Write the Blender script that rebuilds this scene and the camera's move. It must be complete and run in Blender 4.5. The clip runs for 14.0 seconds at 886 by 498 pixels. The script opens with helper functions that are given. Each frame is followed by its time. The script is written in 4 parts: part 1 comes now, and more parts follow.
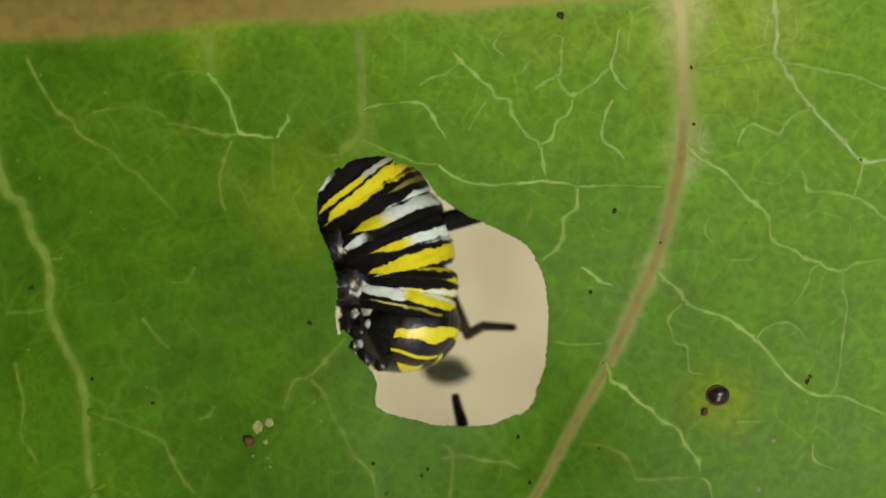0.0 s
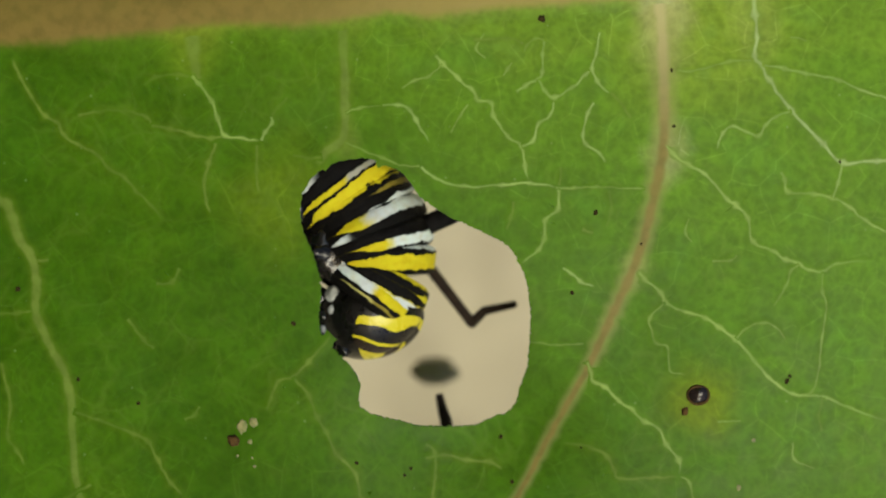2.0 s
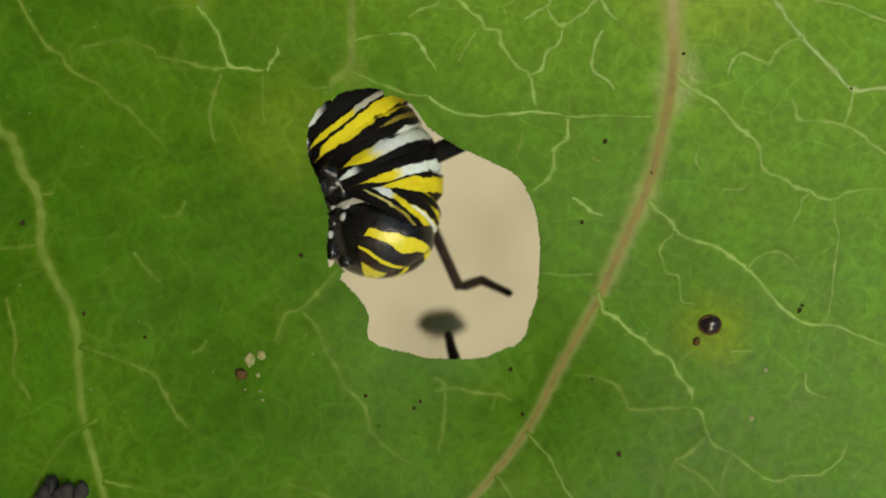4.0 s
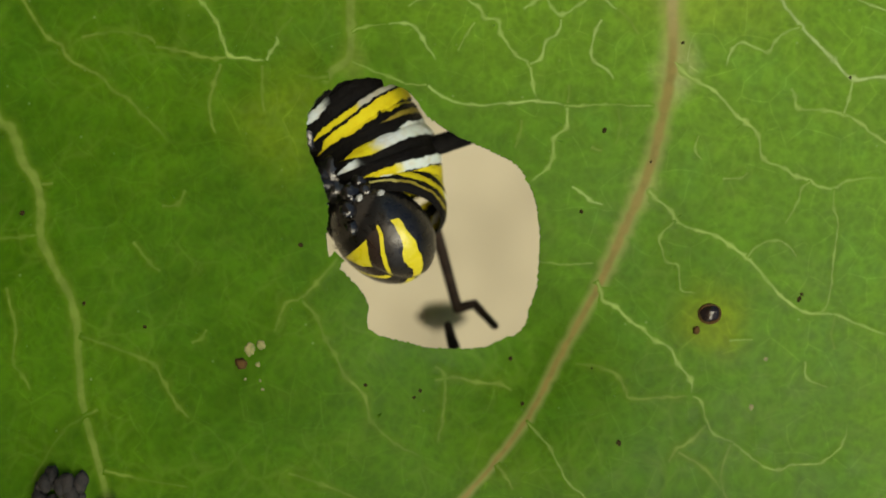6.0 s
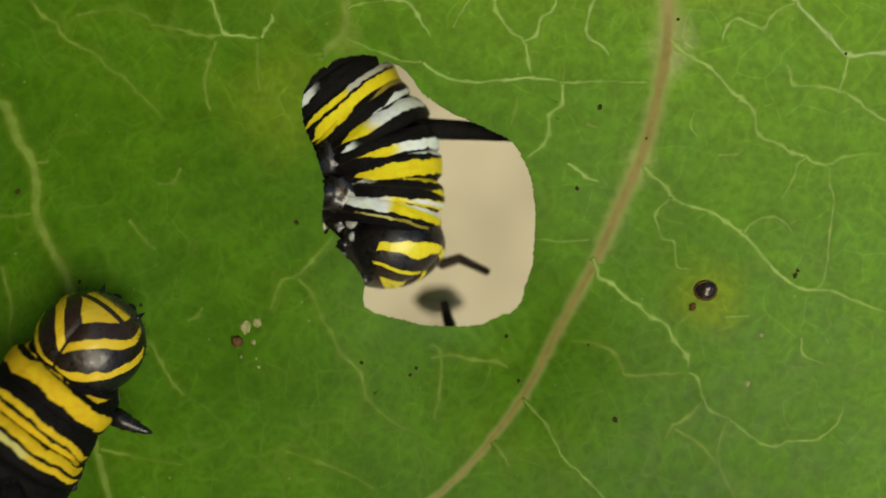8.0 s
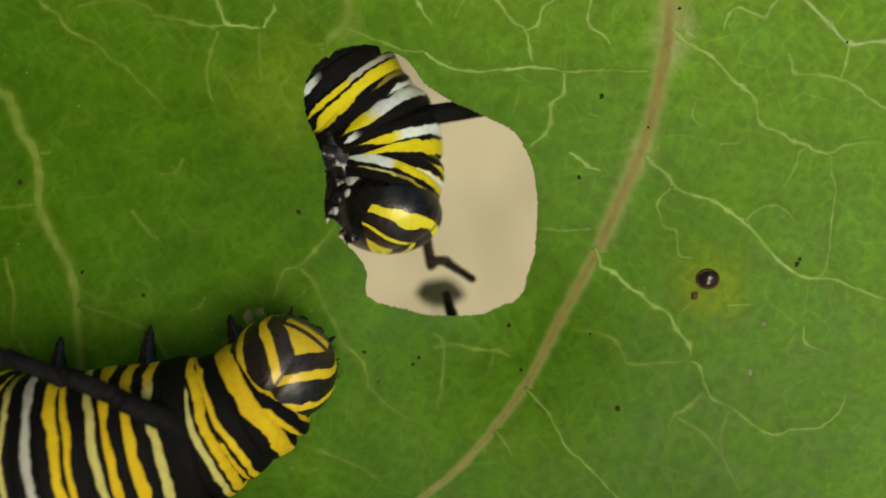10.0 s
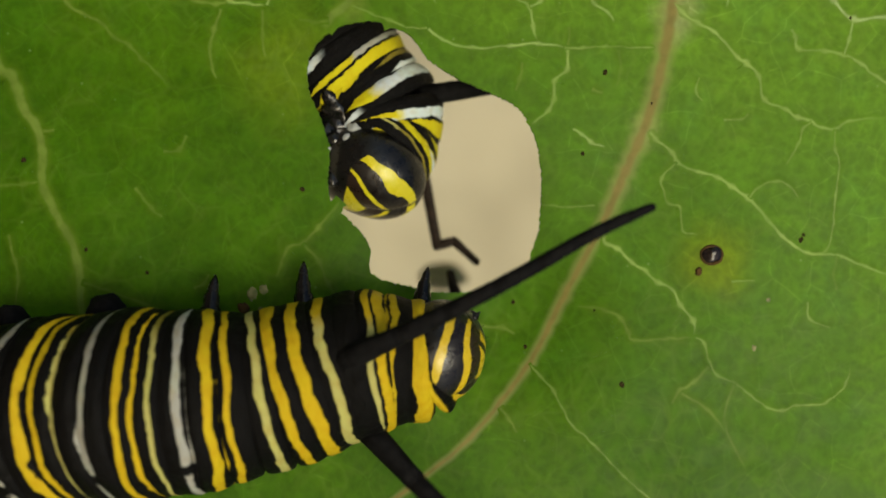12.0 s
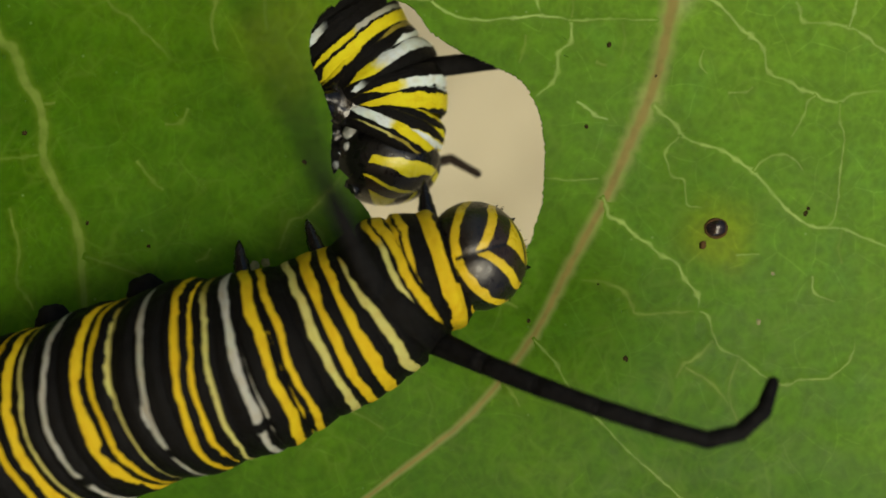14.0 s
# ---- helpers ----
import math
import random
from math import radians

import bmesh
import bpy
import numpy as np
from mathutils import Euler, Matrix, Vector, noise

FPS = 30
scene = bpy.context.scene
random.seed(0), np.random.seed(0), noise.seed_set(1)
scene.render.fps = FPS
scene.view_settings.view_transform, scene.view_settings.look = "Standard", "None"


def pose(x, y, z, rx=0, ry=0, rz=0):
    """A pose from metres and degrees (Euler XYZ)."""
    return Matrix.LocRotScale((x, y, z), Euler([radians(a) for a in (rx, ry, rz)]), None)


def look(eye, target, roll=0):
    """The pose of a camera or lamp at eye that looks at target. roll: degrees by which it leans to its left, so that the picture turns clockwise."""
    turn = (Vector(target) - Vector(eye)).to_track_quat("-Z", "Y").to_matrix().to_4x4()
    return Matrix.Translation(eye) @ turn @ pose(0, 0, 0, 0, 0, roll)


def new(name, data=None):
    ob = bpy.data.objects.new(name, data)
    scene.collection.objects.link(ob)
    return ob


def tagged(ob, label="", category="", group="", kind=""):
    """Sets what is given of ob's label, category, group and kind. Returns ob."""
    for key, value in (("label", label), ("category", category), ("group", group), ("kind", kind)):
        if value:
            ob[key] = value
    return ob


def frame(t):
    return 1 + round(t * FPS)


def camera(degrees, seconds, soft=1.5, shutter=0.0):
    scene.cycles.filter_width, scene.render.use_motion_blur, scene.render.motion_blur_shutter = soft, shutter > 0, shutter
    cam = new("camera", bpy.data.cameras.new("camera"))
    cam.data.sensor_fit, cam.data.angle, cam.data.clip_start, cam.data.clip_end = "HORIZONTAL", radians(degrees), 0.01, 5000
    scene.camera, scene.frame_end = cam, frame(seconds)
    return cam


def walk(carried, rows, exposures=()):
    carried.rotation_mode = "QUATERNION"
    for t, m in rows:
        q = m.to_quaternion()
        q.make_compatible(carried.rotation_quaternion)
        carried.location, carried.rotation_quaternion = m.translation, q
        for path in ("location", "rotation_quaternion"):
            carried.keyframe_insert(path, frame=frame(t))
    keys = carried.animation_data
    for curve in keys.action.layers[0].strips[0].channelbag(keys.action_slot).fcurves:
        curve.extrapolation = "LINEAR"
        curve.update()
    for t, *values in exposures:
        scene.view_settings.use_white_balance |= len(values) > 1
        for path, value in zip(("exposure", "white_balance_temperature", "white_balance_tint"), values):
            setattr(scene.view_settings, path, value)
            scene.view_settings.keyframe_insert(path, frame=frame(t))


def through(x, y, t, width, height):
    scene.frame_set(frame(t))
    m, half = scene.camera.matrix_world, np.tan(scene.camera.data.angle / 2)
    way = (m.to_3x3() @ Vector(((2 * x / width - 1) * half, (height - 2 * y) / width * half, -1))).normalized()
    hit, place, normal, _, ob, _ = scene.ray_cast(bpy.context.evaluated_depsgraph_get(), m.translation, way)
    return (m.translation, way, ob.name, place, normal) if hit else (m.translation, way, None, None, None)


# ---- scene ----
# Places on the leaf are given on a grid of 0.025 mm steps, x to the right and y downwards, on the blade's front face.
# one step is one pixel of the camera's first view; places are read there
STEP = 0.000025
LENS = 40.0
REACH = 784 * STEP / math.tan(radians(LENS / 2))


# The camera is held on its side: to the right in its view is up in the world.
RIGHT, DOWN, NEAR = Vector((0, 0, 1)), Vector((1, 0, 0)), Vector((0, -1, 0))


def grid(a, b, depth=0.0):
    """A place over the leaf, all in grid steps; depth is counted from the blade's front face away from the camera."""
    return (RIGHT * (a - 784) + DOWN * (b - 441) - NEAR * depth) * STEP


cam = camera(LENS, 14.0, soft=1.5, shutter=0.5)
cam.data.dof.use_dof = True
cam.data.dof.focus_distance = REACH - 70 * STEP
cam.data.dof.aperture_fstop = 32
# seconds, steps to the right, steps down, steps closer, lean in degrees
PATH = [
    (0, 0, 0, 0, 0), (0.5, 12.7, 23, -9.6, -0.1), (1, 20.6, 9.1, -15.3, -0.24), (1.5, 31.3, -26.2, -17.3, 0.01),
    (2, 31, -2.3, -19.2, -0.06), (2.5, 21.4, 40, -3.2, -0.19), (3, 15.2, 84, -1, -0.32), (5.3, 16.2, 129.7, 4, -0.49),
    (5.5, 16.7, 122.1, -3.3, -0.44), (6, 15.7, 140.4, 0, -0.54), (6.5, 19.7, 144.7, -3.8, -0.59), (7, 26.8, 135.7, -8.8, -0.52),
    (7.5, 30.8, 128.5, -11.2, -0.52), (8, 22.8, 180.9, 1.1, -0.7), (8.2, 18.6, 184.5, 4.1, -0.71), (10.5, 18.4, 216.1, -2, -0.88),
    (11, 15, 258, 5.6, -0.95), (11.5, 7.7, 285.9, 9.4, -1.19), (12, 11, 241, -0.5, -1), (12.5, 17.7, 224.4, -7.5, -0.85),
    (13, 18.6, 248.9, 1.9, -0.83), (13.5, 13.5, 294.7, 15.3, -0.93), (14, 4.9, 288, 10.3, -0.99),
]
HELD = Matrix((RIGHT, -DOWN, NEAR)).transposed().to_4x4()
walk(cam, [(t, Matrix.Translation(grid(784 + a, 441 + b, closer) + NEAR * REACH) @ HELD @ pose(0, 0, 0, 0, 0, lean)) for t, a, b, closer, lean in PATH],
     exposures=((0.0, 0.25, 6430, 10), (3.0, 0.23, 6430, 10), (5.5, 0.27, 6700, 10), (8.0, 0.25, 6720, 10), (10.5, 0.20, 6780, 10), (11.5, 0.14, 6780, 10), (12.5, 0.26, 6780, 10), (13.0, 0.21, 6780, 10), (13.5, 0.12, 6780, 10), (14.0, 0.17, 6780, 10)))

# ---- light ----
world = bpy.data.worlds.new("sky")
scene.world = world
world.use_nodes = True
sky = world.node_tree.nodes.new("ShaderNodeTexSky")
sky.sky_type, sky.sun_disc = "NISHITA", False
sky.sun_elevation, sky.sun_rotation = radians(22), radians(161)
world.node_tree.links.new(sky.outputs[0], world.node_tree.nodes["Background"].inputs[0])
world.node_tree.nodes["Background"].inputs[1].default_value = 0.115
sun = new("sun", bpy.data.lights.new("sun", "SUN"))
sun.data.energy, sun.data.angle, sun.data.color = 2.45, radians(34), (1.0, 0.95, 0.73)
sun.matrix_world = look(RIGHT * 0.38 + DOWN * 0.30 + NEAR * 0.87, (0, 0, 0))


# ---- materials ----
class Nodes:
    """A small builder for node materials."""

    def __init__(self, name):
        self.mat = bpy.data.materials.new(name)
        self.mat.use_nodes = True
        self.tree = self.mat.node_tree
        self.shader = self.tree.nodes["Principled BSDF"]
        self.out = self.tree.nodes["Material Output"]

    def put(self, target, value):
        if hasattr(value, "is_linked"):
            self.tree.links.new(value, target)
        elif isinstance(value, tuple) and len(value) == 3 and target.type == "RGBA":
            target.default_value = (*value, 1)
        else:
            target.default_value = value

    def node(self, kind, inputs=(), output=0, **settings):
        n = self.tree.nodes.new("ShaderNode" + kind)
        for key, value in settings.items():
            setattr(n, key, value)
        for key, value in dict(inputs).items():
            self.put(n.inputs[key], value)
        return n.outputs[output]

    def math(self, operation, a, b=0.0, c=0.0):
        return self.node("Math", {0: a, 1: b, 2: c}, operation=operation)

    def mix(self, factor, a, b):
        n = self.tree.nodes.new("ShaderNodeMix")
        n.data_type = "RGBA"
        for key, value in ((0, factor), (6, a), (7, b)):
            self.put(n.inputs[key], value)
        return n.outputs[2]

    def noise(self, vector, scale, detail=3.0, rough=0.5):
        return self.node("TexNoise", {"Vector": vector, "Scale": scale, "Detail": detail, "Roughness": rough})

    def step(self, value, low, high, to_low=0.0, to_high=1.0):
        return self.node("MapRange", {0: value, 1: low, 2: high, 3: to_low, 4: to_high}, interpolation_type="SMOOTHSTEP")

    def ramp(self, factor, stops, interpolation="LINEAR"):
        n = self.tree.nodes.new("ShaderNodeValToRGB")
        n.color_ramp.interpolation = interpolation
        for k, (at, colour) in enumerate(stops):
            e = n.color_ramp.elements[k] if k < 2 else n.color_ramp.elements.new(at)
            e.position, e.color = at, (*colour, 1)
        self.put(n.inputs[0], factor)
        return n.outputs[0]

    def bump(self, height, strength, distance):
        self.put(self.shader.inputs["Normal"], self.node("Bump", {"Height": height, "Strength": strength, "Distance": distance}))

    def set(self, **values):
        for key, value in values.items():
            self.put(self.shader.inputs[key.replace("_", " ").title().replace("Ior", "IOR")], value)
        return self


def leaf_material(name, vein=None, edge=None, rise=0.75, core=0.2, patch=0.5, pale=False, root=None):
    """Green blade with a faint net of veins, freckled cells and a yellowed patch; it lets light through.
    With the colours vein and edge (pale: factors of the blade's own) it is a vein's strip, which passes into the blade at its rims (v) and its end (u)."""
    n = Nodes(name)
    p = n.node("TexCoord", output=3)
    wide, fine, cell = n.noise(p, 130, 3), n.noise(p, 900, 3, 0.55), n.noise(p, 1900, 2, 0.5)
    warp = n.node("VectorMath", {0: p, 1: n.node("VectorMath", {0: n.node("TexNoise", {"Vector": p, "Scale": 420.0, "Detail": 2.0}, output=1), "Scale": 0.0022}, operation="SCALE")}, operation="ADD")
    net = n.node("TexVoronoi", {"Vector": warp, "Scale": 620.0}, feature="DISTANCE_TO_EDGE")
    small = n.node("TexVoronoi", {"Vector": warp, "Scale": 1250.0}, feature="DISTANCE_TO_EDGE")
    where = n.node("SeparateXYZ", {0: p})
    drift = n.math("MULTIPLY", n.math("SUBTRACT", n.noise(p, 110, 3, 0.6), 0.5), 0.013)
    base = n.ramp(wide, [(0.30, (0.041, 0.120, 0.0028)), (0.52, (0.054, 0.147, 0.0035)), (0.75, (0.073, 0.172, 0.0042))])
    # the blade is yellower beside the rib, with the stronger light there mixed into that colour
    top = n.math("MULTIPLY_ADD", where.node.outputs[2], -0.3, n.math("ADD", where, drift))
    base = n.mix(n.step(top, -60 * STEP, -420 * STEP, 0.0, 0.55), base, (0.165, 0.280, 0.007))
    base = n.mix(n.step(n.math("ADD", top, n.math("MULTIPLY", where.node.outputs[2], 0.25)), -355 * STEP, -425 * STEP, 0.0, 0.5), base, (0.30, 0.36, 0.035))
    # paler towards its tip: the brighter light and sheen there, put into the colour
    lit_side = n.math("SUBTRACT", n.math("SUBTRACT", where.node.outputs[2], drift), n.math("MULTIPLY", where, 1.0))
    base = n.mix(n.step(lit_side, -480 * STEP, 900 * STEP, 0.0, 0.72), base, (0.138, 0.300, 0.022))
    patch_at = n.node("VectorMath", {0: p, 1: tuple(grid(1275, 10))}, output=1, operation="DISTANCE")
    patch_at = n.math("MULTIPLY_ADD", n.math("SUBTRACT", n.noise(p, 350, 3), 0.5), 0.0040, patch_at)
    base = n.mix(n.step(patch_at, 260 * STEP, 60 * STEP, 0.0, 0.6), base, (0.27, 0.38, 0.035))
    halo = n.node("VectorMath", {0: p, 1: tuple(grid(1275, 712))}, output=1, operation="DISTANCE")
    halo = n.math("MULTIPLY_ADD", n.math("SUBTRACT", n.noise(p, 500, 2), 0.5), 0.0020, halo)
    base = n.mix(n.step(halo, 100 * STEP, 15 * STEP, 0.0, 0.62), base, (0.20, 0.27, 0.005))
    rim = n.node("VectorMath", {0: p, 1: tuple(grid(520, 350))}, output=1, operation="DISTANCE")
    rim = n.math("MULTIPLY_ADD", n.math("SUBTRACT", n.noise(p, 400, 3), 0.5), 0.0040, rim)
    base = n.mix(n.step(rim, 150 * STEP, 30 * STEP, 0.0, 0.35), base, (0.20, 0.27, 0.012))
    # pale roots of the veins
    for a, b, slim, reach, amount, tint in ((1210, -15, 0.40, 78, 0.8, (0.46, 0.46, 0.19)), (1222, 258, 0.8, 62, 0.6, (0.40, 0.46, 0.17)), (1376, 20, 0.45, 60, 0.55, (0.32, 0.42, 0.08)),
                                            (366, 60, 0.7, 75, 0.5, (0.22, 0.32, 0.02)), (1160, 476, 0.9, 40, 0.4, (0.36, 0.43, 0.13)), (640, 245, 0.7, 40, 0.35, (0.30, 0.38, 0.07))):
        away = n.node("VectorMath", {0: p, 1: tuple(grid(a, b))}, operation="SUBTRACT")
        away = n.node("VectorMath", {0: n.node("VectorMath", {0: away, 1: (slim, 0, 1)}, operation="MULTIPLY")}, output=1, operation="LENGTH")
        away = n.math("MULTIPLY_ADD", n.math("SUBTRACT", n.noise(p, 700, 3), 0.5), 0.0014, away)
        base = n.mix(n.step(away, reach * STEP, 0.15 * reach * STEP, 0.0, amount), base, tint)
    # blotches, cells and grain
    depth = n.step(n.noise(p, 430, 4, 0.62), 0.32, 0.68, 0.93, 1.07)
    for value, low, high, least, most in ((fine, 0.34, 0.66, 0.92, 1.08), (cell, 0.34, 0.66, 0.92, 1.09), (n.node("TexVoronoi", {"Vector": warp, "Scale": 2700.0}, feature="F1"), 0.15, 0.75, 0.90, 1.12), (n.noise(p, 5200, 2, 0.55), 0.36, 0.64, 0.96, 1.04)):
        depth = n.math("MULTIPLY", depth, n.step(value, low, high, least, most))
    base = n.node("VectorMath", {0: base, "Scale": depth}, operation="SCALE")
    cool = n.step(n.noise(p, 300, 3, 0.6), 0.50, 0.66, 0.0, 0.2)
    base = n.mix(cool, base, n.node("VectorMath", {0: base, 1: (0.80, 1.0, 2.6)}, operation="MULTIPLY"))
    faint = n.math("MULTIPLY", n.step(net, 0.10, 0.0), n.step(n.noise(p, 260, 3), 0.40, 0.64, 0.02, 0.16))
    base = n.mix(faint, base, (0.22, 0.345, 0.045))
    base = n.mix(n.step(small, 0.18, 0.0, 0.0, 0.06), base, (0.17, 0.29, 0.025))
    hair = n.node("TexVoronoi", {"Vector": p, "Scale": 1300.0}, feature="F1")
    lone = n.math("GREATER_THAN", n.node("SeparateColor", {0: hair.node.outputs[1]}), 0.78)
    base = n.mix(n.math("MULTIPLY", n.step(hair, 0.12, 0.03, 0.0, 0.45), lone), base, (0.30, 0.42, 0.13))
    if vein:
        uv = n.node("SeparateXYZ", {0: n.node("UVMap")})
        across = n.math("ABSOLUTE", uv.node.outputs[1])
        across = n.math("MULTIPLY_ADD", n.math("SUBTRACT", n.noise(p, 1500, 3, 0.6), 0.5), 0.22, across)
        fade = n.math("MULTIPLY", n.math("MULTIPLY", n.step(uv, 1.0, 0.92), n.step(uv, 0.0, 0.03)), n.step(n.noise(p, 330, 3), 0.34, 0.62, 1.0 - patch, 1.0))
        tone = n.mix(n.step(n.noise(p, 1500, 3), 0.35, 0.7), vein, tuple(0.72 * v for v in vein))
        if root:
            tone = n.mix(n.step(uv, root[1], root[2]), tone, root[0])
        if pale:
            tone = n.node("VectorMath", {0: base, 1: vein}, operation="MULTIPLY")
            edge = n.node("VectorMath", {0: base, 1: edge}, operation="MULTIPLY")
        base = n.mix(n.math("MULTIPLY", n.step(across, rise + 0.2, rise - 0.6), n.math("MULTIPLY", fade, 0.55)), base, edge)
        base = n.mix(n.math("MULTIPLY", n.step(across, core + 0.22, core - 0.12, 0.0, 0.9), fade), base, tone)
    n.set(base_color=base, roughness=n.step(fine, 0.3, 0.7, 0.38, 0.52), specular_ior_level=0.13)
    n.bump(n.math("MULTIPLY_ADD", fine, 0.6, cell), 0.30, 0.00005)
    through = n.node("BsdfTranslucent", {"Color": n.mix(0.4, base, (0.34, 0.60, 0.012))})
    n.tree.links.new(n.node("MixShader", {0: 0.42, 1: n.shader.outputs[0], 2: through}), n.out.inputs[0])
    return n.mat


BLACK, YELLOW, WHITE = (0.0034, 0.0032, 0.0032), (0.46, 0.325, 0.012), (0.30, 0.30, 0.27)
# the hind one's colours carry the cooler light that reaches behind the leaf
LEMON, SNOW = (0.48, 0.42, 0.012), (0.48, 0.54, 0.56)
PALE, DIM = (0.37, 0.345, 0.11), (0.20, 0.165, 0.025)


def skin_material(name, marks, belly, ragged, slow, snip=()):
    """Banded skin over black. Marks of (middle, width, colour on the back, colour on the flank, where the colour turns, where the band runs out, slant):
    they lie along the body (u, in 2000 steps) and reach down the flanks (v, 0 on the back, 1 under the belly)."""
    n = Nodes(name)
    uv = n.node("SeparateXYZ", {0: n.node("UVMap")})
    u, v = uv, uv.node.outputs[1]
    p = n.node("CombineXYZ", {0: n.math("MULTIPLY", u, 20.0), 1: n.math("MULTIPLY", v, 3.2)})
    wob = n.math("SUBTRACT", n.noise(p, 2.6, 3, 0.6), 0.5)
    rag = n.math("SUBTRACT", n.noise(p, 9.0, 3, 0.6), 0.5)
    flank = n.math("MULTIPLY_ADD", wob, 0.14, n.math("ABSOLUTE", v))
    s = n.math("MULTIPLY", u, 2000.0)
    s = n.math("ADD", s, n.math("ADD", n.math("MULTIPLY", wob, 14.0), n.math("MULTIPLY", rag, ragged)))
    s = n.math("MULTIPLY_ADD", n.math("SUBTRACT", n.noise(p, 0.9, 1), 0.5), slow, s)
    swell = n.math("MULTIPLY_ADD", n.noise(p, 4.0, 2), 0.7, 0.65)
    base = BLACK
    for middle, width, back, side, turn, end, slant in marks:
        off = n.math("ABSOLUTE", n.math("SUBTRACT", n.math("MULTIPLY_ADD", flank, slant, s), middle + slant * 0.3))
        half = n.math("MULTIPLY", n.math("MULTIPLY", swell, width / 2), n.step(flank, end, end - 0.16))
        inside = n.step(n.math("SUBTRACT", half, off), -0.4, 1.2)
        tint = back if back == side else n.mix(n.step(flank, turn - 0.04, turn + 0.04), back, side)
        base = n.mix(inside, base, tint)
    for middle in snip:
        cut = n.math("LESS_THAN", n.math("ABSOLUTE", n.math("MULTIPLY_ADD", rag, 0.06, n.math("ADD", v, 0.12))), 0.022)
        base = n.mix(n.math("MULTIPLY", cut, n.math("LESS_THAN", n.math("ABSOLUTE", n.math("SUBTRACT", s, middle)), 16.0)), base, BLACK)
    low = n.step(flank, *belly)
    blotch = n.step(n.noise(p, 3.4, 2), 0.60, 0.64)
    base = n.mix(low, base, n.mix(n.math("MULTIPLY", blotch, 0.7), BLACK, (0.42, 0.44, 0.40)))
    tone = n.noise(p, 7.0, 3)
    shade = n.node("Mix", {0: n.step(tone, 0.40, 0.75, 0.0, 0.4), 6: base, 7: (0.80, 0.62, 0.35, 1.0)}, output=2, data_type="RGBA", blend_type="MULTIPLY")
    cream = n.node("VectorMath", {0: shade, 1: (1.06, 1.20, 1.0)}, operation="MULTIPLY")
    shade = n.mix(n.step(n.noise(p, 2.2, 3, 0.6), 0.46, 0.66, 0.0, 0.4), shade, cream)
    n.set(base_color=shade, roughness=n.step(tone, 0.3, 0.7, 0.45, 0.6), specular_ior_level=0.06)
    fold = n.noise(n.node("CombineXYZ", {0: n.math("MULTIPLY", u, 130.0), 1: n.math("MULTIPLY", v, 5.0)}), 1.0, 3, 0.6)
    n.bump(n.math("ADD", n.noise(p, 30.0, 3, 0.6), n.math("MULTIPLY", n.math("ADD", fold, n.noise(p, 5.0, 2)), 1.5)), 0.8, 0.00008)
    return n.mat


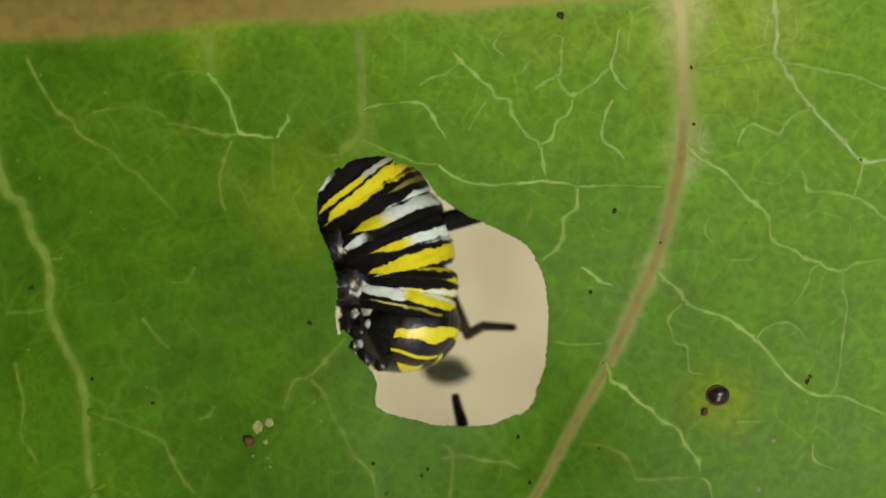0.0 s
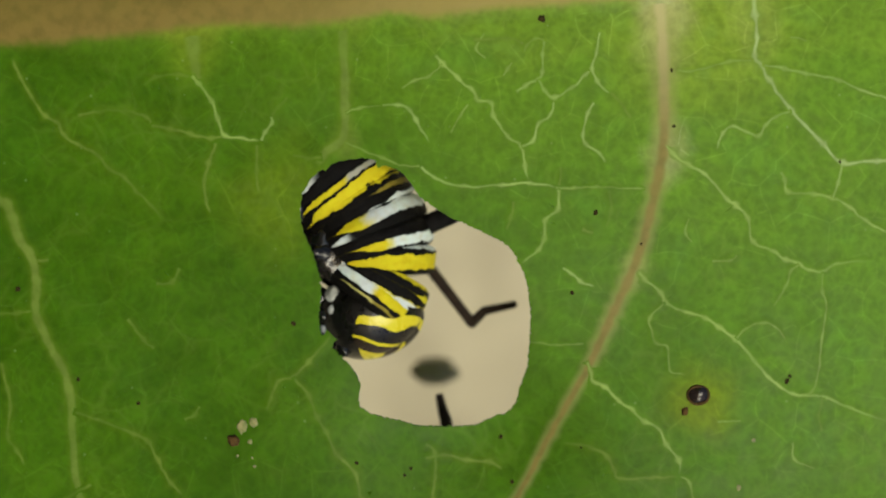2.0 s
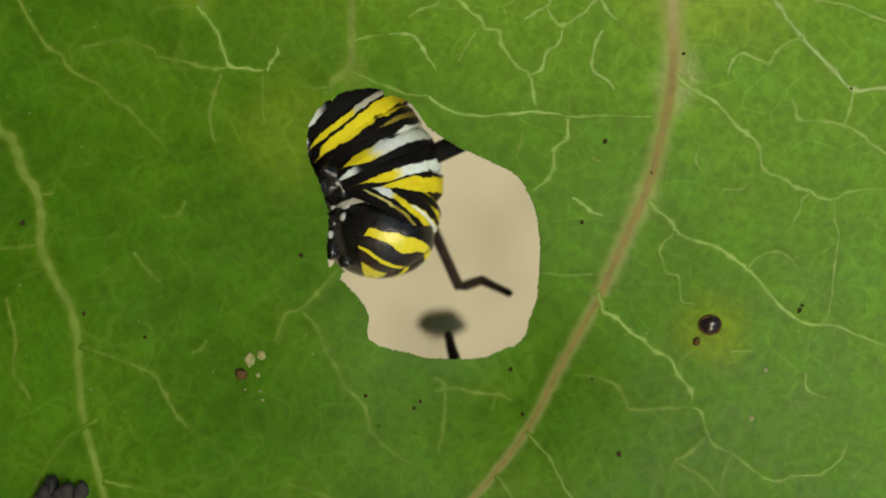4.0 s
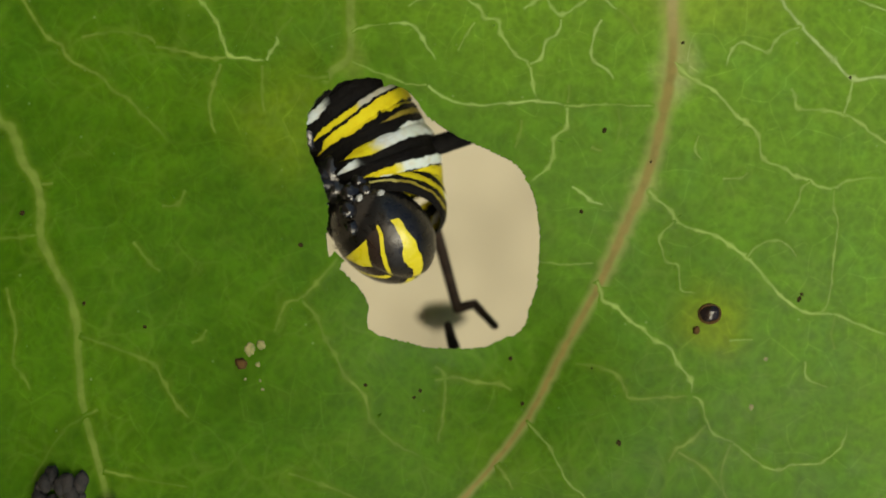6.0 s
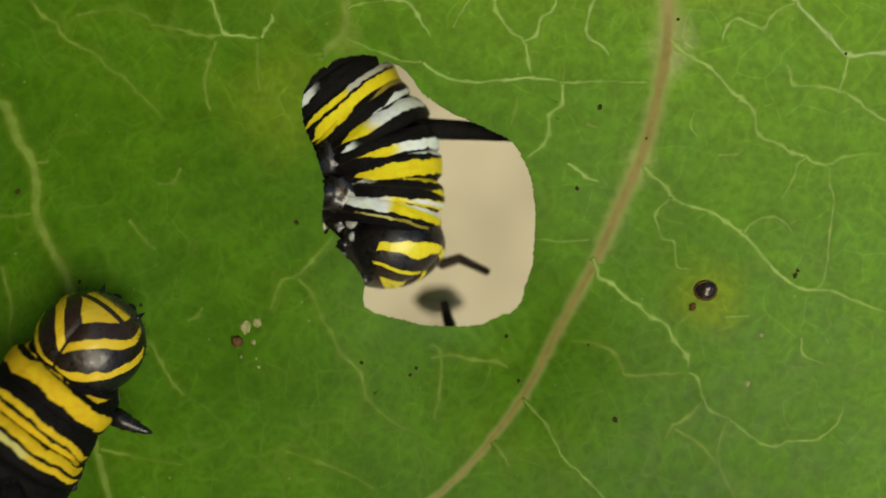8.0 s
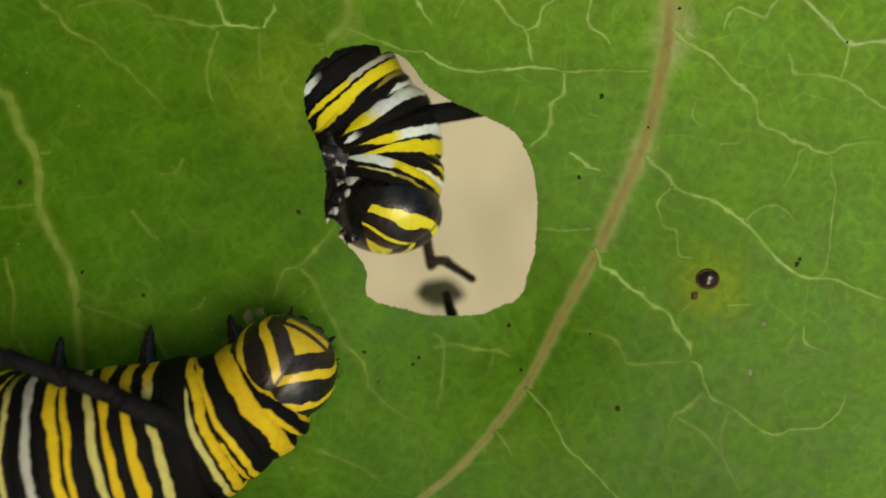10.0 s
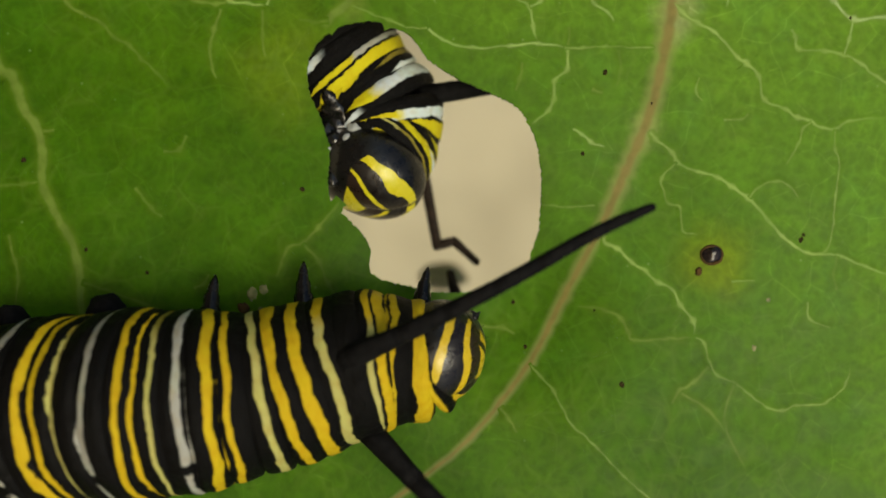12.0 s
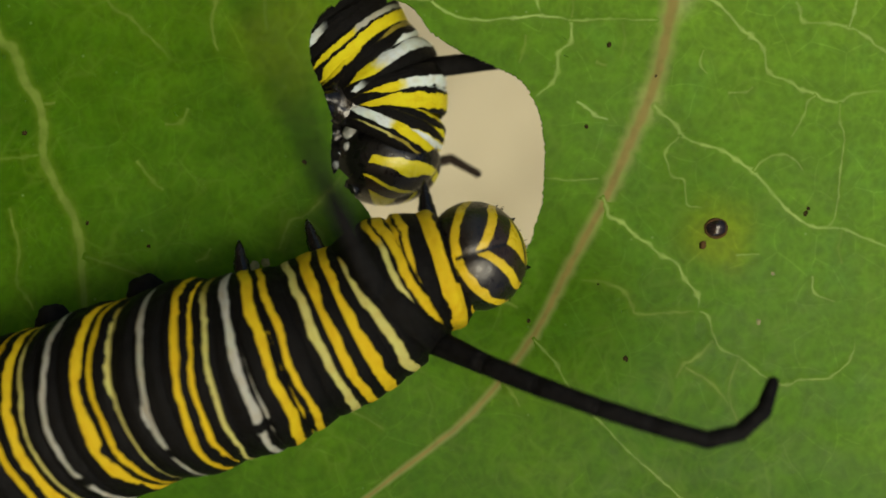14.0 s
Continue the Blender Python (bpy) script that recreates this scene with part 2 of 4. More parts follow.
def head_material(name, yellow, inner=(0.138, 0.197), outer=(0.312, 0.378), bald=0.72):
    """Glossy black head with yellow rings round the face and a yellow triangle on it; local x is the face, z the crown."""
    n = Nodes(name)
    p = n.node("TexCoord", output=3)
    d = n.node("SeparateXYZ", {0: n.node("VectorMath", {0: p}, operation="NORMALIZE")})
    x, y, z = d, d.node.outputs[1], d.node.outputs[2]
    side = n.math("ABSOLUTE", y)
    spread = n.math("DIVIDE", 1.0, n.math("MAXIMUM", n.math("ADD", x, 1.0), 0.05))
    a, b = n.math("MULTIPLY", side, spread), n.math("MULTIPLY", z, spread)
    far = n.math("SQRT", n.math("ADD", n.math("MULTIPLY", a, a), n.math("MULTIPLY", b, b)))
    # chevrons round a triangle, rounder towards the back
    vee = n.math("ADD", b, n.math("MULTIPLY", a, 1.05))
    rough = n.math("MULTIPLY", n.math("SUBTRACT", n.noise(p, 1300, 2), 0.5), 0.10)
    turn = n.step(far, 0.34, 0.74, 0.0, 0.85)
    q = n.math("ADD", rough, n.math("ADD", n.math("MULTIPLY", far, turn), n.math("MULTIPLY", vee, n.math("SUBTRACT", 1.0, turn))))
    brown = (0.016, 0.009, 0.006)
    ring = n.ramp(n.math("DIVIDE", n.math("MAXIMUM", q, 0.0), 2.0), [(0.0, brown), (inner[0], yellow), (inner[1], (0.007, 0.005, 0.004)), (outer[0], yellow), (outer[1], BLACK)], "CONSTANT")
    wedge = n.math("MULTIPLY", n.math("LESS_THAN", n.math("ADD", vee, rough), 0.125), n.math("GREATER_THAN", b, -0.17))
    ring = n.mix(wedge, ring, yellow)
    lip = n.math("MULTIPLY", n.math("LESS_THAN", n.math("ABSOLUTE", n.math("ADD", b, 0.315)), 0.075), n.math("LESS_THAN", a, 0.28))
    ring = n.mix(lip, ring, yellow)
    bare = n.math("LESS_THAN", n.math("ADD", z, bald), n.math("MULTIPLY", n.math("MAXIMUM", n.math("SUBTRACT", far, 0.55), 0.0), 1.0))
    ring = n.mix(bare, ring, BLACK)
    ring = n.mix(n.step(n.noise(p, 900, 3), 0.42, 0.7, 0.0, 0.35), ring, n.node("VectorMath", {0: ring, 1: (1.05, 1.22, 1.5)}, operation="MULTIPLY"))
    jaw = n.step(n.math("SUBTRACT", z, n.math("MULTIPLY", x, 0.1)), -0.62, -0.70)
    base = n.mix(n.math("MULTIPLY", jaw, 0.9), ring, (0.03, 0.026, 0.022))
    seam = n.step(side, 0.045, 0.02)
    base = n.mix(n.math("MULTIPLY", seam, n.math("GREATER_THAN", z, 0.25)), base, BLACK)
    grit = n.noise(p, 2200, 4, 0.65)
    n.set(base_color=base, roughness=n.step(grit, 0.35, 0.65, 0.22, 0.42), specular_ior_level=0.42)
    n.bump(n.math("ADD", grit, n.noise(p, 800, 2)), 0.45, 0.00008)
    return n.mat


def plain_material(name, dark, light, rough, scale=2500.0, metal=0.0, bump=0.4, gloss=0.4):
    n = Nodes(name)
    p = n.node("TexCoord", output=3)
    tone = n.noise(p, scale, 4, 0.6)
    base = n.mix(n.step(tone, 0.3, 0.7), dark, light)
    base = n.mix(n.step(n.noise(p, scale / 9, 2), 0.45, 0.75, 0.0, 0.4), base, dark)
    n.set(base_color=base, roughness=n.step(tone, 0.3, 0.7, rough, min(1.0, rough + 0.15)), metallic=metal, specular_ior_level=gloss)
    n.bump(tone, bump, 0.12 / scale)
    return n.mat


NEAR_MARKS = [
    (-26, 9, YELLOW, YELLOW, 0.5, 0.60, 0), (16, 30, YELLOW, YELLOW, 0.5, 0.74, -14), (71, 11, YELLOW, YELLOW, 0.5, 0.70, -8), (88, 15, YELLOW, YELLOW, 0.5, 0.72, 0), (107, 12, PALE, YELLOW, 0.3, 0.70, 0),
    (192, 16, PALE, YELLOW, 0.36, 0.70, 0), (234, 19, YELLOW, YELLOW, 0.5, 0.72, 0), (276, 18, YELLOW, YELLOW, 0.5, 0.70, 0), (312, 15, PALE, PALE, 0.5, 0.68, 0),
    (366, 12, YELLOW, YELLOW, 0.5, 0.70, 0), (391, 16, YELLOW, YELLOW, 0.5, 0.70, 0),
]
for start in range(416, 1400, 150):
    NEAR_MARKS += [(start + 11, 13, WHITE, WHITE, 0.5, 0.62, 0), (start + 58, 8, PALE, DIM, 0.4, 0.68, -6), (start + 82, 10, YELLOW, YELLOW, 0.5, 0.72, 0),
                   (start + 106, 12.5, YELLOW, YELLOW, 0.5, 0.74, 4)]
HIND_MARKS = [
    (78, 16, BLACK, WHITE, 0.52, 0.80, 24), (160, 20, BLACK, SNOW, 0.54, 0.74, 16), (296, 15, BLACK, SNOW, 0.52, 0.78, 6),
    (7, 6, DIM, PALE, 0.4, 0.62, 0), (30, 25, LEMON, SNOW, 0.42, 0.70, 10), (38, 8, SNOW, SNOW, 0.5, 0.40, 0), (61, 10, LEMON, LEMON, 0.5, 0.22, 0),
    (89, 29, LEMON, LEMON, 0.5, 0.60, 8), (124, 19, SNOW, LEMON, 0.36, 0.56, -12), (178, 24, SNOW, LEMON, 0.42, 0.62, 10), (211, 11, DIM, DIM, 0.5, 0.38, 0),
    (235, 22, LEMON, LEMON, 0.5, 0.74, 16), (257, 12, WHITE, LEMON, 0.40, 0.72, 12), (330, 20, LEMON, LEMON, 0.5, 0.6, 0), (350, 13, LEMON, LEMON, 0.5, 0.6, 0),
    (400, 15, SNOW, SNOW, 0.5, 0.6, 0), (480, 22, LEMON, LEMON, 0.5, 0.6, 0), (510, 14, LEMON, LEMON, 0.5, 0.6, 0), (562, 15, SNOW, SNOW, 0.5, 0.6, 0),
    (630, 22, LEMON, LEMON, 0.5, 0.6, 0), (660, 14, LEMON, LEMON, 0.5, 0.6, 0),
]
SKIN_NEAR = skin_material("skin_near", NEAR_MARKS, (0.70, 0.78), 5.0, 32.0, snip=range(427, 1400, 150))
SKIN_HIND = skin_material("skin_hind", HIND_MARKS, (0.74, 0.82), 6.0, 12.0)
HEAD = head_material("head_shell", YELLOW, (0.195, 0.262), (0.365, 0.43))
HEAD_HIND = head_material("head_shell_hind", LEMON, (0.172, 0.208), (0.332, 0.388), 0.33)
HORN = plain_material("black_filament", (0.003, 0.003, 0.0032), (0.008, 0.0078, 0.008), 0.65, gloss=0.05)
LEG = plain_material("leg_shell", (0.004, 0.004, 0.0045), (0.010, 0.009, 0.009), 0.16, gloss=0.26)
CHITIN = plain_material("wet_chitin", (0.003, 0.003, 0.0032), (0.012, 0.011, 0.011), 0.12, 1600.0, bump=0.9, gloss=0.55)
DRY = plain_material("dry_brown", (0.016, 0.011, 0.009), (0.035, 0.024, 0.018), 0.6, gloss=0.1)
PLATE = plain_material("pale_plate", (0.22, 0.23, 0.22), (0.50, 0.52, 0.50), 0.35, 1500.0)
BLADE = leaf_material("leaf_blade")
VEIN = leaf_material("vein", (0.40, 0.57, 0.14), (0.13, 0.265, 0.020), 0.74, 0.12, 0.45)
BRIGHT = leaf_material("bright_vein", (0.50, 0.65, 0.26), (0.17, 0.30, 0.04), 0.74, 0.13, 0.2)
BRANCH = leaf_material("branch_vein", (0.41, 0.58, 0.16), (0.12, 0.24, 0.018), 0.70, 0.12, 0.38)
FINE = leaf_material("fine_vein", (0.32, 0.47, 0.10), (0.11, 0.22, 0.014), 0.64, 0.09, 0.6)
DULL = leaf_material("dull_vein", (0.205, 0.32, 0.046), (0.105, 0.195, 0.010), 0.70, 0.11, 0.65)
BROAD = leaf_material("broad_vein", (0.222, 0.332, 0.058), (0.15, 0.255, 0.017), 0.80, 0.28, 0.4)
VEINLET = leaf_material("veinlet", (1.40, 1.30, 1.7), (1.06, 1.05, 1.10), 0.7, 0.14, 0.75, True)
RIB = leaf_material("brown_vein", (0.30, 0.225, 0.068), (0.38, 0.40, 0.13), 0.78, 0.20, 0.12, root=((0.62, 0.57, 0.28), 0.20, 0.05))
MIDRIB = leaf_material("midrib", (0.27, 0.185, 0.055), (0.30, 0.33, 0.045), 0.76, 0.58, 0.05, root=((0.42, 0.325, 0.105), 0.48, 0.66))
STEM = plain_material("green_stem", (0.10, 0.16, 0.03), (0.22, 0.26, 0.07), 0.6, 300.0)


# ---- building tools ----
def mesh_of(name, bm, material, smooth=True):
    bmesh.ops.recalc_face_normals(bm, faces=bm.faces)
    me = bpy.data.meshes.new(name)
    bm.to_mesh(me)
    bm.free()
    me.materials.append(material)
    if smooth:
        me.polygons.foreach_set("use_smooth", [True] * len(me.polygons))
    return me


def part(name, bm, material, parent, label="", smooth=True):
    """Links a bmesh, in its parent's space, as one mesh under a thing or a part."""
    ob = new(name, mesh_of(name, bm, material, smooth))
    ob.parent = parent
    return tagged(ob, label)


def spline(points, count):
    """A smooth line through the points, in count even steps of its parameter."""
    pts = [2 * points[0] - points[1], *points, 2 * points[-1] - points[-2]]
    line = []
    for k in range(count + 1):
        f = k / count * (len(points) - 1)
        i = min(int(f), len(points) - 2)
        f -= i
        a, b, c, d = pts[i:i + 4]
        line.append(0.5 * (2 * b + (c - a) * f + (2 * a - 5 * b + 4 * c - d) * f * f + (3 * b - a - 3 * c + d) * f ** 3))
    return line


def tube(line, radii, sides=10, flat=1.0, out=Vector((0, -1, 0))):
    """A closed tube along a line; flat squeezes it along the given direction."""
    bm, rows = bmesh.new(), []
    for k, p in enumerate(line):
        ahead = (line[min(k + 1, len(line) - 1)] - line[max(k - 1, 0)]).normalized()
        lift = (out - ahead * out.dot(ahead)).normalized()
        across = ahead.cross(lift)
        rows.append([bm.verts.new(p + radii[k] * (across * math.cos(a) + lift * math.sin(a) * flat)) for a in
                     [2 * math.pi * j / sides for j in range(sides)]])
    for r, q in zip(rows, rows[1:]):
        for j in range(sides):
            bm.faces.new((r[j], r[(j + 1) % sides], q[(j + 1) % sides], q[j]))
    bm.faces.new(rows[0][::-1])
    bm.faces.new(rows[-1])
    return bm


def ball(radius, squash=(1, 1, 1), detail=3, rough=0.0, seed=0.0, freq=1.0, centre=(0, 0, 0)):
    bm = bmesh.new()
    bmesh.ops.create_icosphere(bm, subdivisions=detail, radius=1.0)
    for v in bm.verts:
        k = 1 + rough * noise.noise(v.co * freq + Vector((seed, 2 * seed, -seed)))
        v.co = Vector((v.co.x * squash[0], v.co.y * squash[1], v.co.z * squash[2])) * radius * k + Vector(centre)
    return bm


# ---- setting ----
def box(name, low, high, material):
    bm = bmesh.new()
    bmesh.ops.create_cube(bm, size=1.0)
    for v in bm.verts:
        v.co = Vector([l + (c + 0.5) * (h - l) for c, l, h in zip(v.co, low, high)])
    return tagged(new(name, mesh_of(name, bm, material, False)), kind="structure")


PLASTER = plain_material("beige_plaster", (0.31, 0.276, 0.185), (0.44, 0.396, 0.275), 0.8, 28.0, bump=0.15)
SOIL = plain_material("soil", (0.10, 0.075, 0.05), (0.20, 0.15, 0.10), 0.9, 40.0)
box("wall_back", (-3, 0.24, -0.30), (3, 0.34, 2.6), PLASTER)
box("ground", (-40, -40, -0.40), (40, 40, -0.30), SOIL)

# ---- the leaf ----
HOLE = grid(790, 530)
DENT = grid(880, 780)
RADII = (179, 178, 176, 175, 175, 172, 171, 165, 159, 155, 152, 150, 150, 151, 155, 162, 172, 187, 228, 252, 272, 286, 296, 302, 301, 294, 276, 253, 225, 209, 197, 193, 193, 197, 200, 202, 198, 190, 185, 184, 186, 195, 225, 229, 227, 225, 225, 229, 229, 231, 235, 241, 244, 243, 248, 245, 230, 220, 213, 202, 195, 189, 185, 182)


def hole_radius(angle):
    """The bitten edge: a smooth outline with small scallops left by chewing."""
    f = angle / (2 * math.pi) * len(RADII)
    i, f = int(f), f % 1.0
    a, b, c, d = (RADII[(i + k) % len(RADII)] for k in (-1, 0, 1, 2))
    r = 0.5 * (2 * b + (c - a) * f + (2 * a - 5 * b + 4 * c - d) * f * f + (3 * b - a - 3 * c + d) * f ** 3)
    p = Vector((math.cos(angle), math.sin(angle), 0))
    r += 3.4 * abs(noise.noise(p * 22)) + 2.8 * noise.noise(p * 40) + 0.7 * noise.noise(p * 85)
    return r * STEP


def blade_depth(x, z):
    """How far the blade swells away from its plane."""
    p = Vector((x, z, 0))
    dent = (p - Vector((DENT.x, DENT.z, 0))).length / (170 * STEP)
    return 7 * STEP * noise.noise(p * 130) + 1.5 * z * z + 45 * STEP * math.exp(-dent * dent)


def build_leaf():
    leaf = tagged(new("leaf"), "large green milkweed leaf with pale veins and a chewed round hole", "leaf")
    bm, turns, rings = bmesh.new(), 720, 90
    front, back = [], []
    for k in range(rings + 1):
        f = (k / rings) ** 2.0
        for side, rows in ((-0.5, front), (0.5, back)):
            row = []
            for j in range(turns):
                a = 2 * math.pi * j / turns
                ray = RIGHT * math.cos(a) - DOWN * math.sin(a)
                inner = hole_radius(a)
                # outline: a long oval, wider along the rib
                far = 1 / math.sqrt((math.cos(a) / 0.068) ** 2 + (math.sin(a) / 0.036) ** 2) * (1 + 0.02 * noise.noise(ray * 3))
                r = inner + (far - inner) * f
                p = HOLE + ray * r
                thick = 11 * STEP * (0.55 if k == 0 else 1.0)
                p.y = blade_depth(p.x, p.z) + 5.5 * STEP + side * thick
                row.append(bm.verts.new(p))
            rows.append(row)
    for rows in (front, back):
        for r, q in zip(rows, rows[1:]):
            for j in range(turns):
                bm.faces.new((r[j], r[(j + 1) % turns], q[(j + 1) % turns], q[j]))
    for k in (0, rings):
        for j in range(turns):
            i = (j + 1) % turns
            bm.faces.new((front[k][j], front[k][i], back[k][i], back[k][j]))
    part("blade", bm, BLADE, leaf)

    def ridge(bm, uv, line, wide, narrow, height, cuts=8, even=None, knobs=()):
        """A low ridge on the blade whose rims run out into it."""
        rows = []
        for k, p in enumerate(line):
            f = k / (len(line) - 1)
            ahead = (line[min(k + 1, len(line) - 1)] - line[max(k - 1, 0)]).normalized()
            across = ahead.cross(NEAR)
            # thicker at the knots, run out at the free ends
            knot = max((math.exp(-((p - c).length / (6 * STEP)) ** 2) * (0.5 + 1.6 * abs(noise.noise(c * 900))) for c in knobs), default=0.0)
            ends = 1.0 if wide > 21 else 0.6 + 0.4 * min(1.0, (p - line[0]).length / (16 * STEP), (p - line[-1]).length / (16 * STEP) + 0.2)
            half = (wide + (narrow - wide) * f) * STEP * (1 + (0.42 if wide < 21 else 0.3) * noise.noise(p * 2400)) * (1 + knot) * ends
            row = []
            for j in range(cuts + 1):
                w = 2 * j / cuts - 1
                q = p + across * half * w
                q.y = blade_depth(q.x, q.z) - STEP * (0.15 + height * (1 - w * w) ** 2 * (1 - 0.4 * f))
                row.append((bm.verts.new(q), f if even is None else even, w))
            rows.append(row)
        for r, q in zip(rows, rows[1:]):
            for j in range(cuts):
                corners = (r[j], r[j + 1], q[j + 1], q[j])
                face = bm.faces.new([c[0] for c in corners])
                for loop, c in zip(face.loops, corners):
                    loop[uv].uv = (c[1], c[2])
        # the foot of the ridge, sunk into the blade
        foot = [[bm.verts.new(row[j][0].co + Vector((0, d * STEP, 0))) for j in (0, cuts) for d in (0, 2.5)] for row in rows]
        for r, q in zip(foot, foot[1:]):
            for a, b in ((0, 1), (1, 3), (3, 2)):
                for loop in bm.faces.new((r[a], r[b], q[b], q[a])).loops:
                    loop[uv].uv = (1, 1)

    def wander(points):
        line = spline([grid(a, b) for a, b in points], 9 * (len(points) - 1))
        return [p + (RIGHT * noise.noise(p * 2600) + DOWN * noise.noise(p * 2600 + Vector((7, 3, 1)))) * 2.2 * STEP for p in line]

    def vein(name, material, wide, narrow, *points, height=0.7, cuts=8):
        bm = bmesh.new()
        line = wander(points)
        knobs = [grid(a, b) for a, b in points] if wide < 21 else ()
        ridge(bm, bm.loops.layers.uv.new("UVMap"), line, wide, narrow, height, cuts, knobs=knobs)
        return part(name, bm, material, leaf)

    vein("midrib", MIDRIB, 76, 58, (-1900, 175), (-900, 100), (0, 28), (800, -22), (1500, -75), (2400, -130), height=14, cuts=16)
    vein("side_vein", RIB, 42, 6, (1196, -60), (1207, 60), (1210, 250), (1192, 350), (1165, 450), (1122, 550), (1076, 650), (1010, 770), (947, 885),
         (836, 1018), (660, 1155), (480, 1300), height=0.8)
    vein("side_vein", BROAD, 26, 15, (-60, 160), (0, 332), (30, 362), (50, 420), (75, 456), (83, 500), (83, 550), (100, 595), (125, 640), (138, 668), (147, 725), (149, 790), (156, 860), (184, 965), (215, 1100), (230, 1300))
    vein("side_vein", BROAD, 24, 20, (636, -10), (638, 100), (641, 200), (634, 245), (608, 264), (590, 290))
    vein("side_vein", BROAD, 44, 14, (362, 10), (366, 60), (370, 105), (376, 130), (386, 152))

    def main(*points):
        return vein("side_vein", VEIN, 12, 10, *points)

    def strong(*points):
        return vein("side_vein", BRIGHT, 15, 13, *points)

    def branch(*points):
        return vein("branch_vein", BRANCH, 10, 9, *points)

    def fine_branch(*points):
        return vein("branch_vein", FINE, 10, 8, *points)

    def dull(*points):
        return vein("branch_vein", DULL, 14, 11, *points)

    strong((1375, -60), (1376, 20), (1379, 60), (1374, 92), (1388, 110), (1402, 137), (1442, 190), (1500, 250), (1536, 284), (1600, 280), (1700, 290))
    main((1212, 250), (1226, 268), (1254, 288), (1285, 305), (1325, 349), (1342, 360), (1362, 385), (1372, 426), (1410, 443), (1430, 458), (1455, 467), (1475, 478), (1500, 480), (1527, 465), (1600, 460))
    main((1165, 480), (1178, 493), (1205, 518), (1215, 535), (1250, 552), (1285, 562), (1310, 580), (1340, 601), (1375, 640), (1400, 670), (1445, 700), (1500, 706), (1550, 727), (1640, 760))
    main((1072, 640), (1080, 658), (1086, 677), (1107, 687), (1130, 712), (1154, 728), (1175, 748), (1200, 760), (1215, 790), (1236, 816), (1239, 846))
    fine_branch((1239, 846), (1256, 858), (1263, 888), (1278, 914), (1310, 930), (1340, 953), (1368, 974), (1395, 981), (1420, 972), (1474, 968), (1512, 935), (1522, 890))
    fine_branch((944, 888), (965, 912), (988, 938), (1003, 972), (1020, 1000), (1063, 1040), (1108, 1090), (1163, 1140), (1203, 1178), (1260, 1250))
    main((800, 92), (815, 108), (840, 132), (865, 153), (878, 172), (900, 178), (906, 200), (930, 238), (955, 255), (961, 290), (970, 321))
    main((366, 128), (378, 142), (400, 172), (412, 205), (424, 234), (456, 240), (490, 245))
    main((1422, 300), (1430, 315), (1437, 336), (1480, 340), (1518, 348), (1550, 365), (1577, 388), (1640, 420))
    dull((38, 92), (55, 130), (75, 165), (98, 198), (121, 209), (132, 233), (158, 250), (195, 270), (216, 295), (242, 309), (264, 334), (292, 360), (316, 392))
    branch((955, 255), (975, 245), (985, 215), (1007, 200), (1015, 168))
    branch((985, 135), (998, 156), (1015, 168), (1045, 151), (1070, 127), (1082, 117))
    branch((1096, 50), (1090, 85), (1082, 117), (1092, 138), (1101, 153), (1116, 159))
    branch((1087, 176), (1075, 195), (1066, 235), (1071, 252), (1095, 268), (1106, 286))
    branch((996, 67), (993, 92), (992, 122), (985, 135), (962, 147), (944, 160))
    branch((1388, 109), (1430, 115), (1470, 124), (1530, 135), (1568, 152), (1640, 175))
    branch((1518, 348), (1527, 320), (1536, 284))
    branch((490, 245), (497, 228), (509, 214), (507, 200))
    branch((706, 182), (735, 182), (755, 190), (767, 208), (778, 228), (793, 250))
    main((1022, 330), (1020, 368), (998, 388), (996, 420), (985, 440), (952, 467))
    branch((775, 292), (800, 312), (850, 327), (920, 325), (970, 321), (1024, 330))
    fine_branch((1015, 329), (1050, 330), (1090, 328), (1188, 332))
    branch((1028, 473), (1045, 483), (1060, 497), (1087, 506))
    branch((1442, 190), (1412, 202), (1396, 218), (1381, 235), (1360, 228), (1335, 220), (1318, 231), (1306, 264))
    fine_branch((996, 67), (980, 63), (966, 74), (960, 88))
    fine_branch((815, 108), (790, 130), (765, 138), (740, 152))
    fine_branch((860, 180), (845, 203), (828, 234))
    fine_branch((890, 52), (875, 80), (892, 100))
    fine_branch((940, 106), (932, 117), (924, 130))
    fine_branch((735, 290), (775, 292))
    fine_branch((640, 247), (676, 264), (706, 276), (742, 291))
    fine_branch((642, 196), (666, 187), (706, 182))
    fine_branch((1374, 100), (1330, 103), (1295, 112), (1258, 121), (1232, 120))
    fine_branch((1256, 384), (1251, 408), (1263, 428))
    fine_branch((1298, 461), (1330, 460), (1344, 450))
    fine_branch((1455, 467), (1440, 480), (1432, 505), (1420, 525), (1408, 545))
    fine_branch((1500, 480), (1499, 515), (1506, 546), (1497, 600), (1492, 655), (1480, 697), (1446, 701))
    fine_branch((1340, 601), (1358, 582), (1390, 572), (1412, 580), (1432, 604))
    fine_branch((1215, 535), (1186, 562), (1190, 590), (1197, 608), (1218, 616), (1222, 657), (1252, 665))
    fine_branch((1306, 749), (1350, 747))
    dull((1030, 787), (1080, 795), (1110, 812), (1122, 835), (1132, 850), (1190, 848), (1240, 847))
    fine_branch((1445, 788), (1447, 818), (1487, 836))
    dull((1264, 898), (1237, 925), (1210, 941), (1195, 966))
    fine_branch((1440, 58), (1470, 63))
    fine_branch((972, 606), (1020, 611), (1070, 609))
    dull((780, 818), (820, 812), (858, 822), (900, 826), (924, 838))
    dull((782, 790), (800, 808), (800, 850), (795, 890), (785, 930))
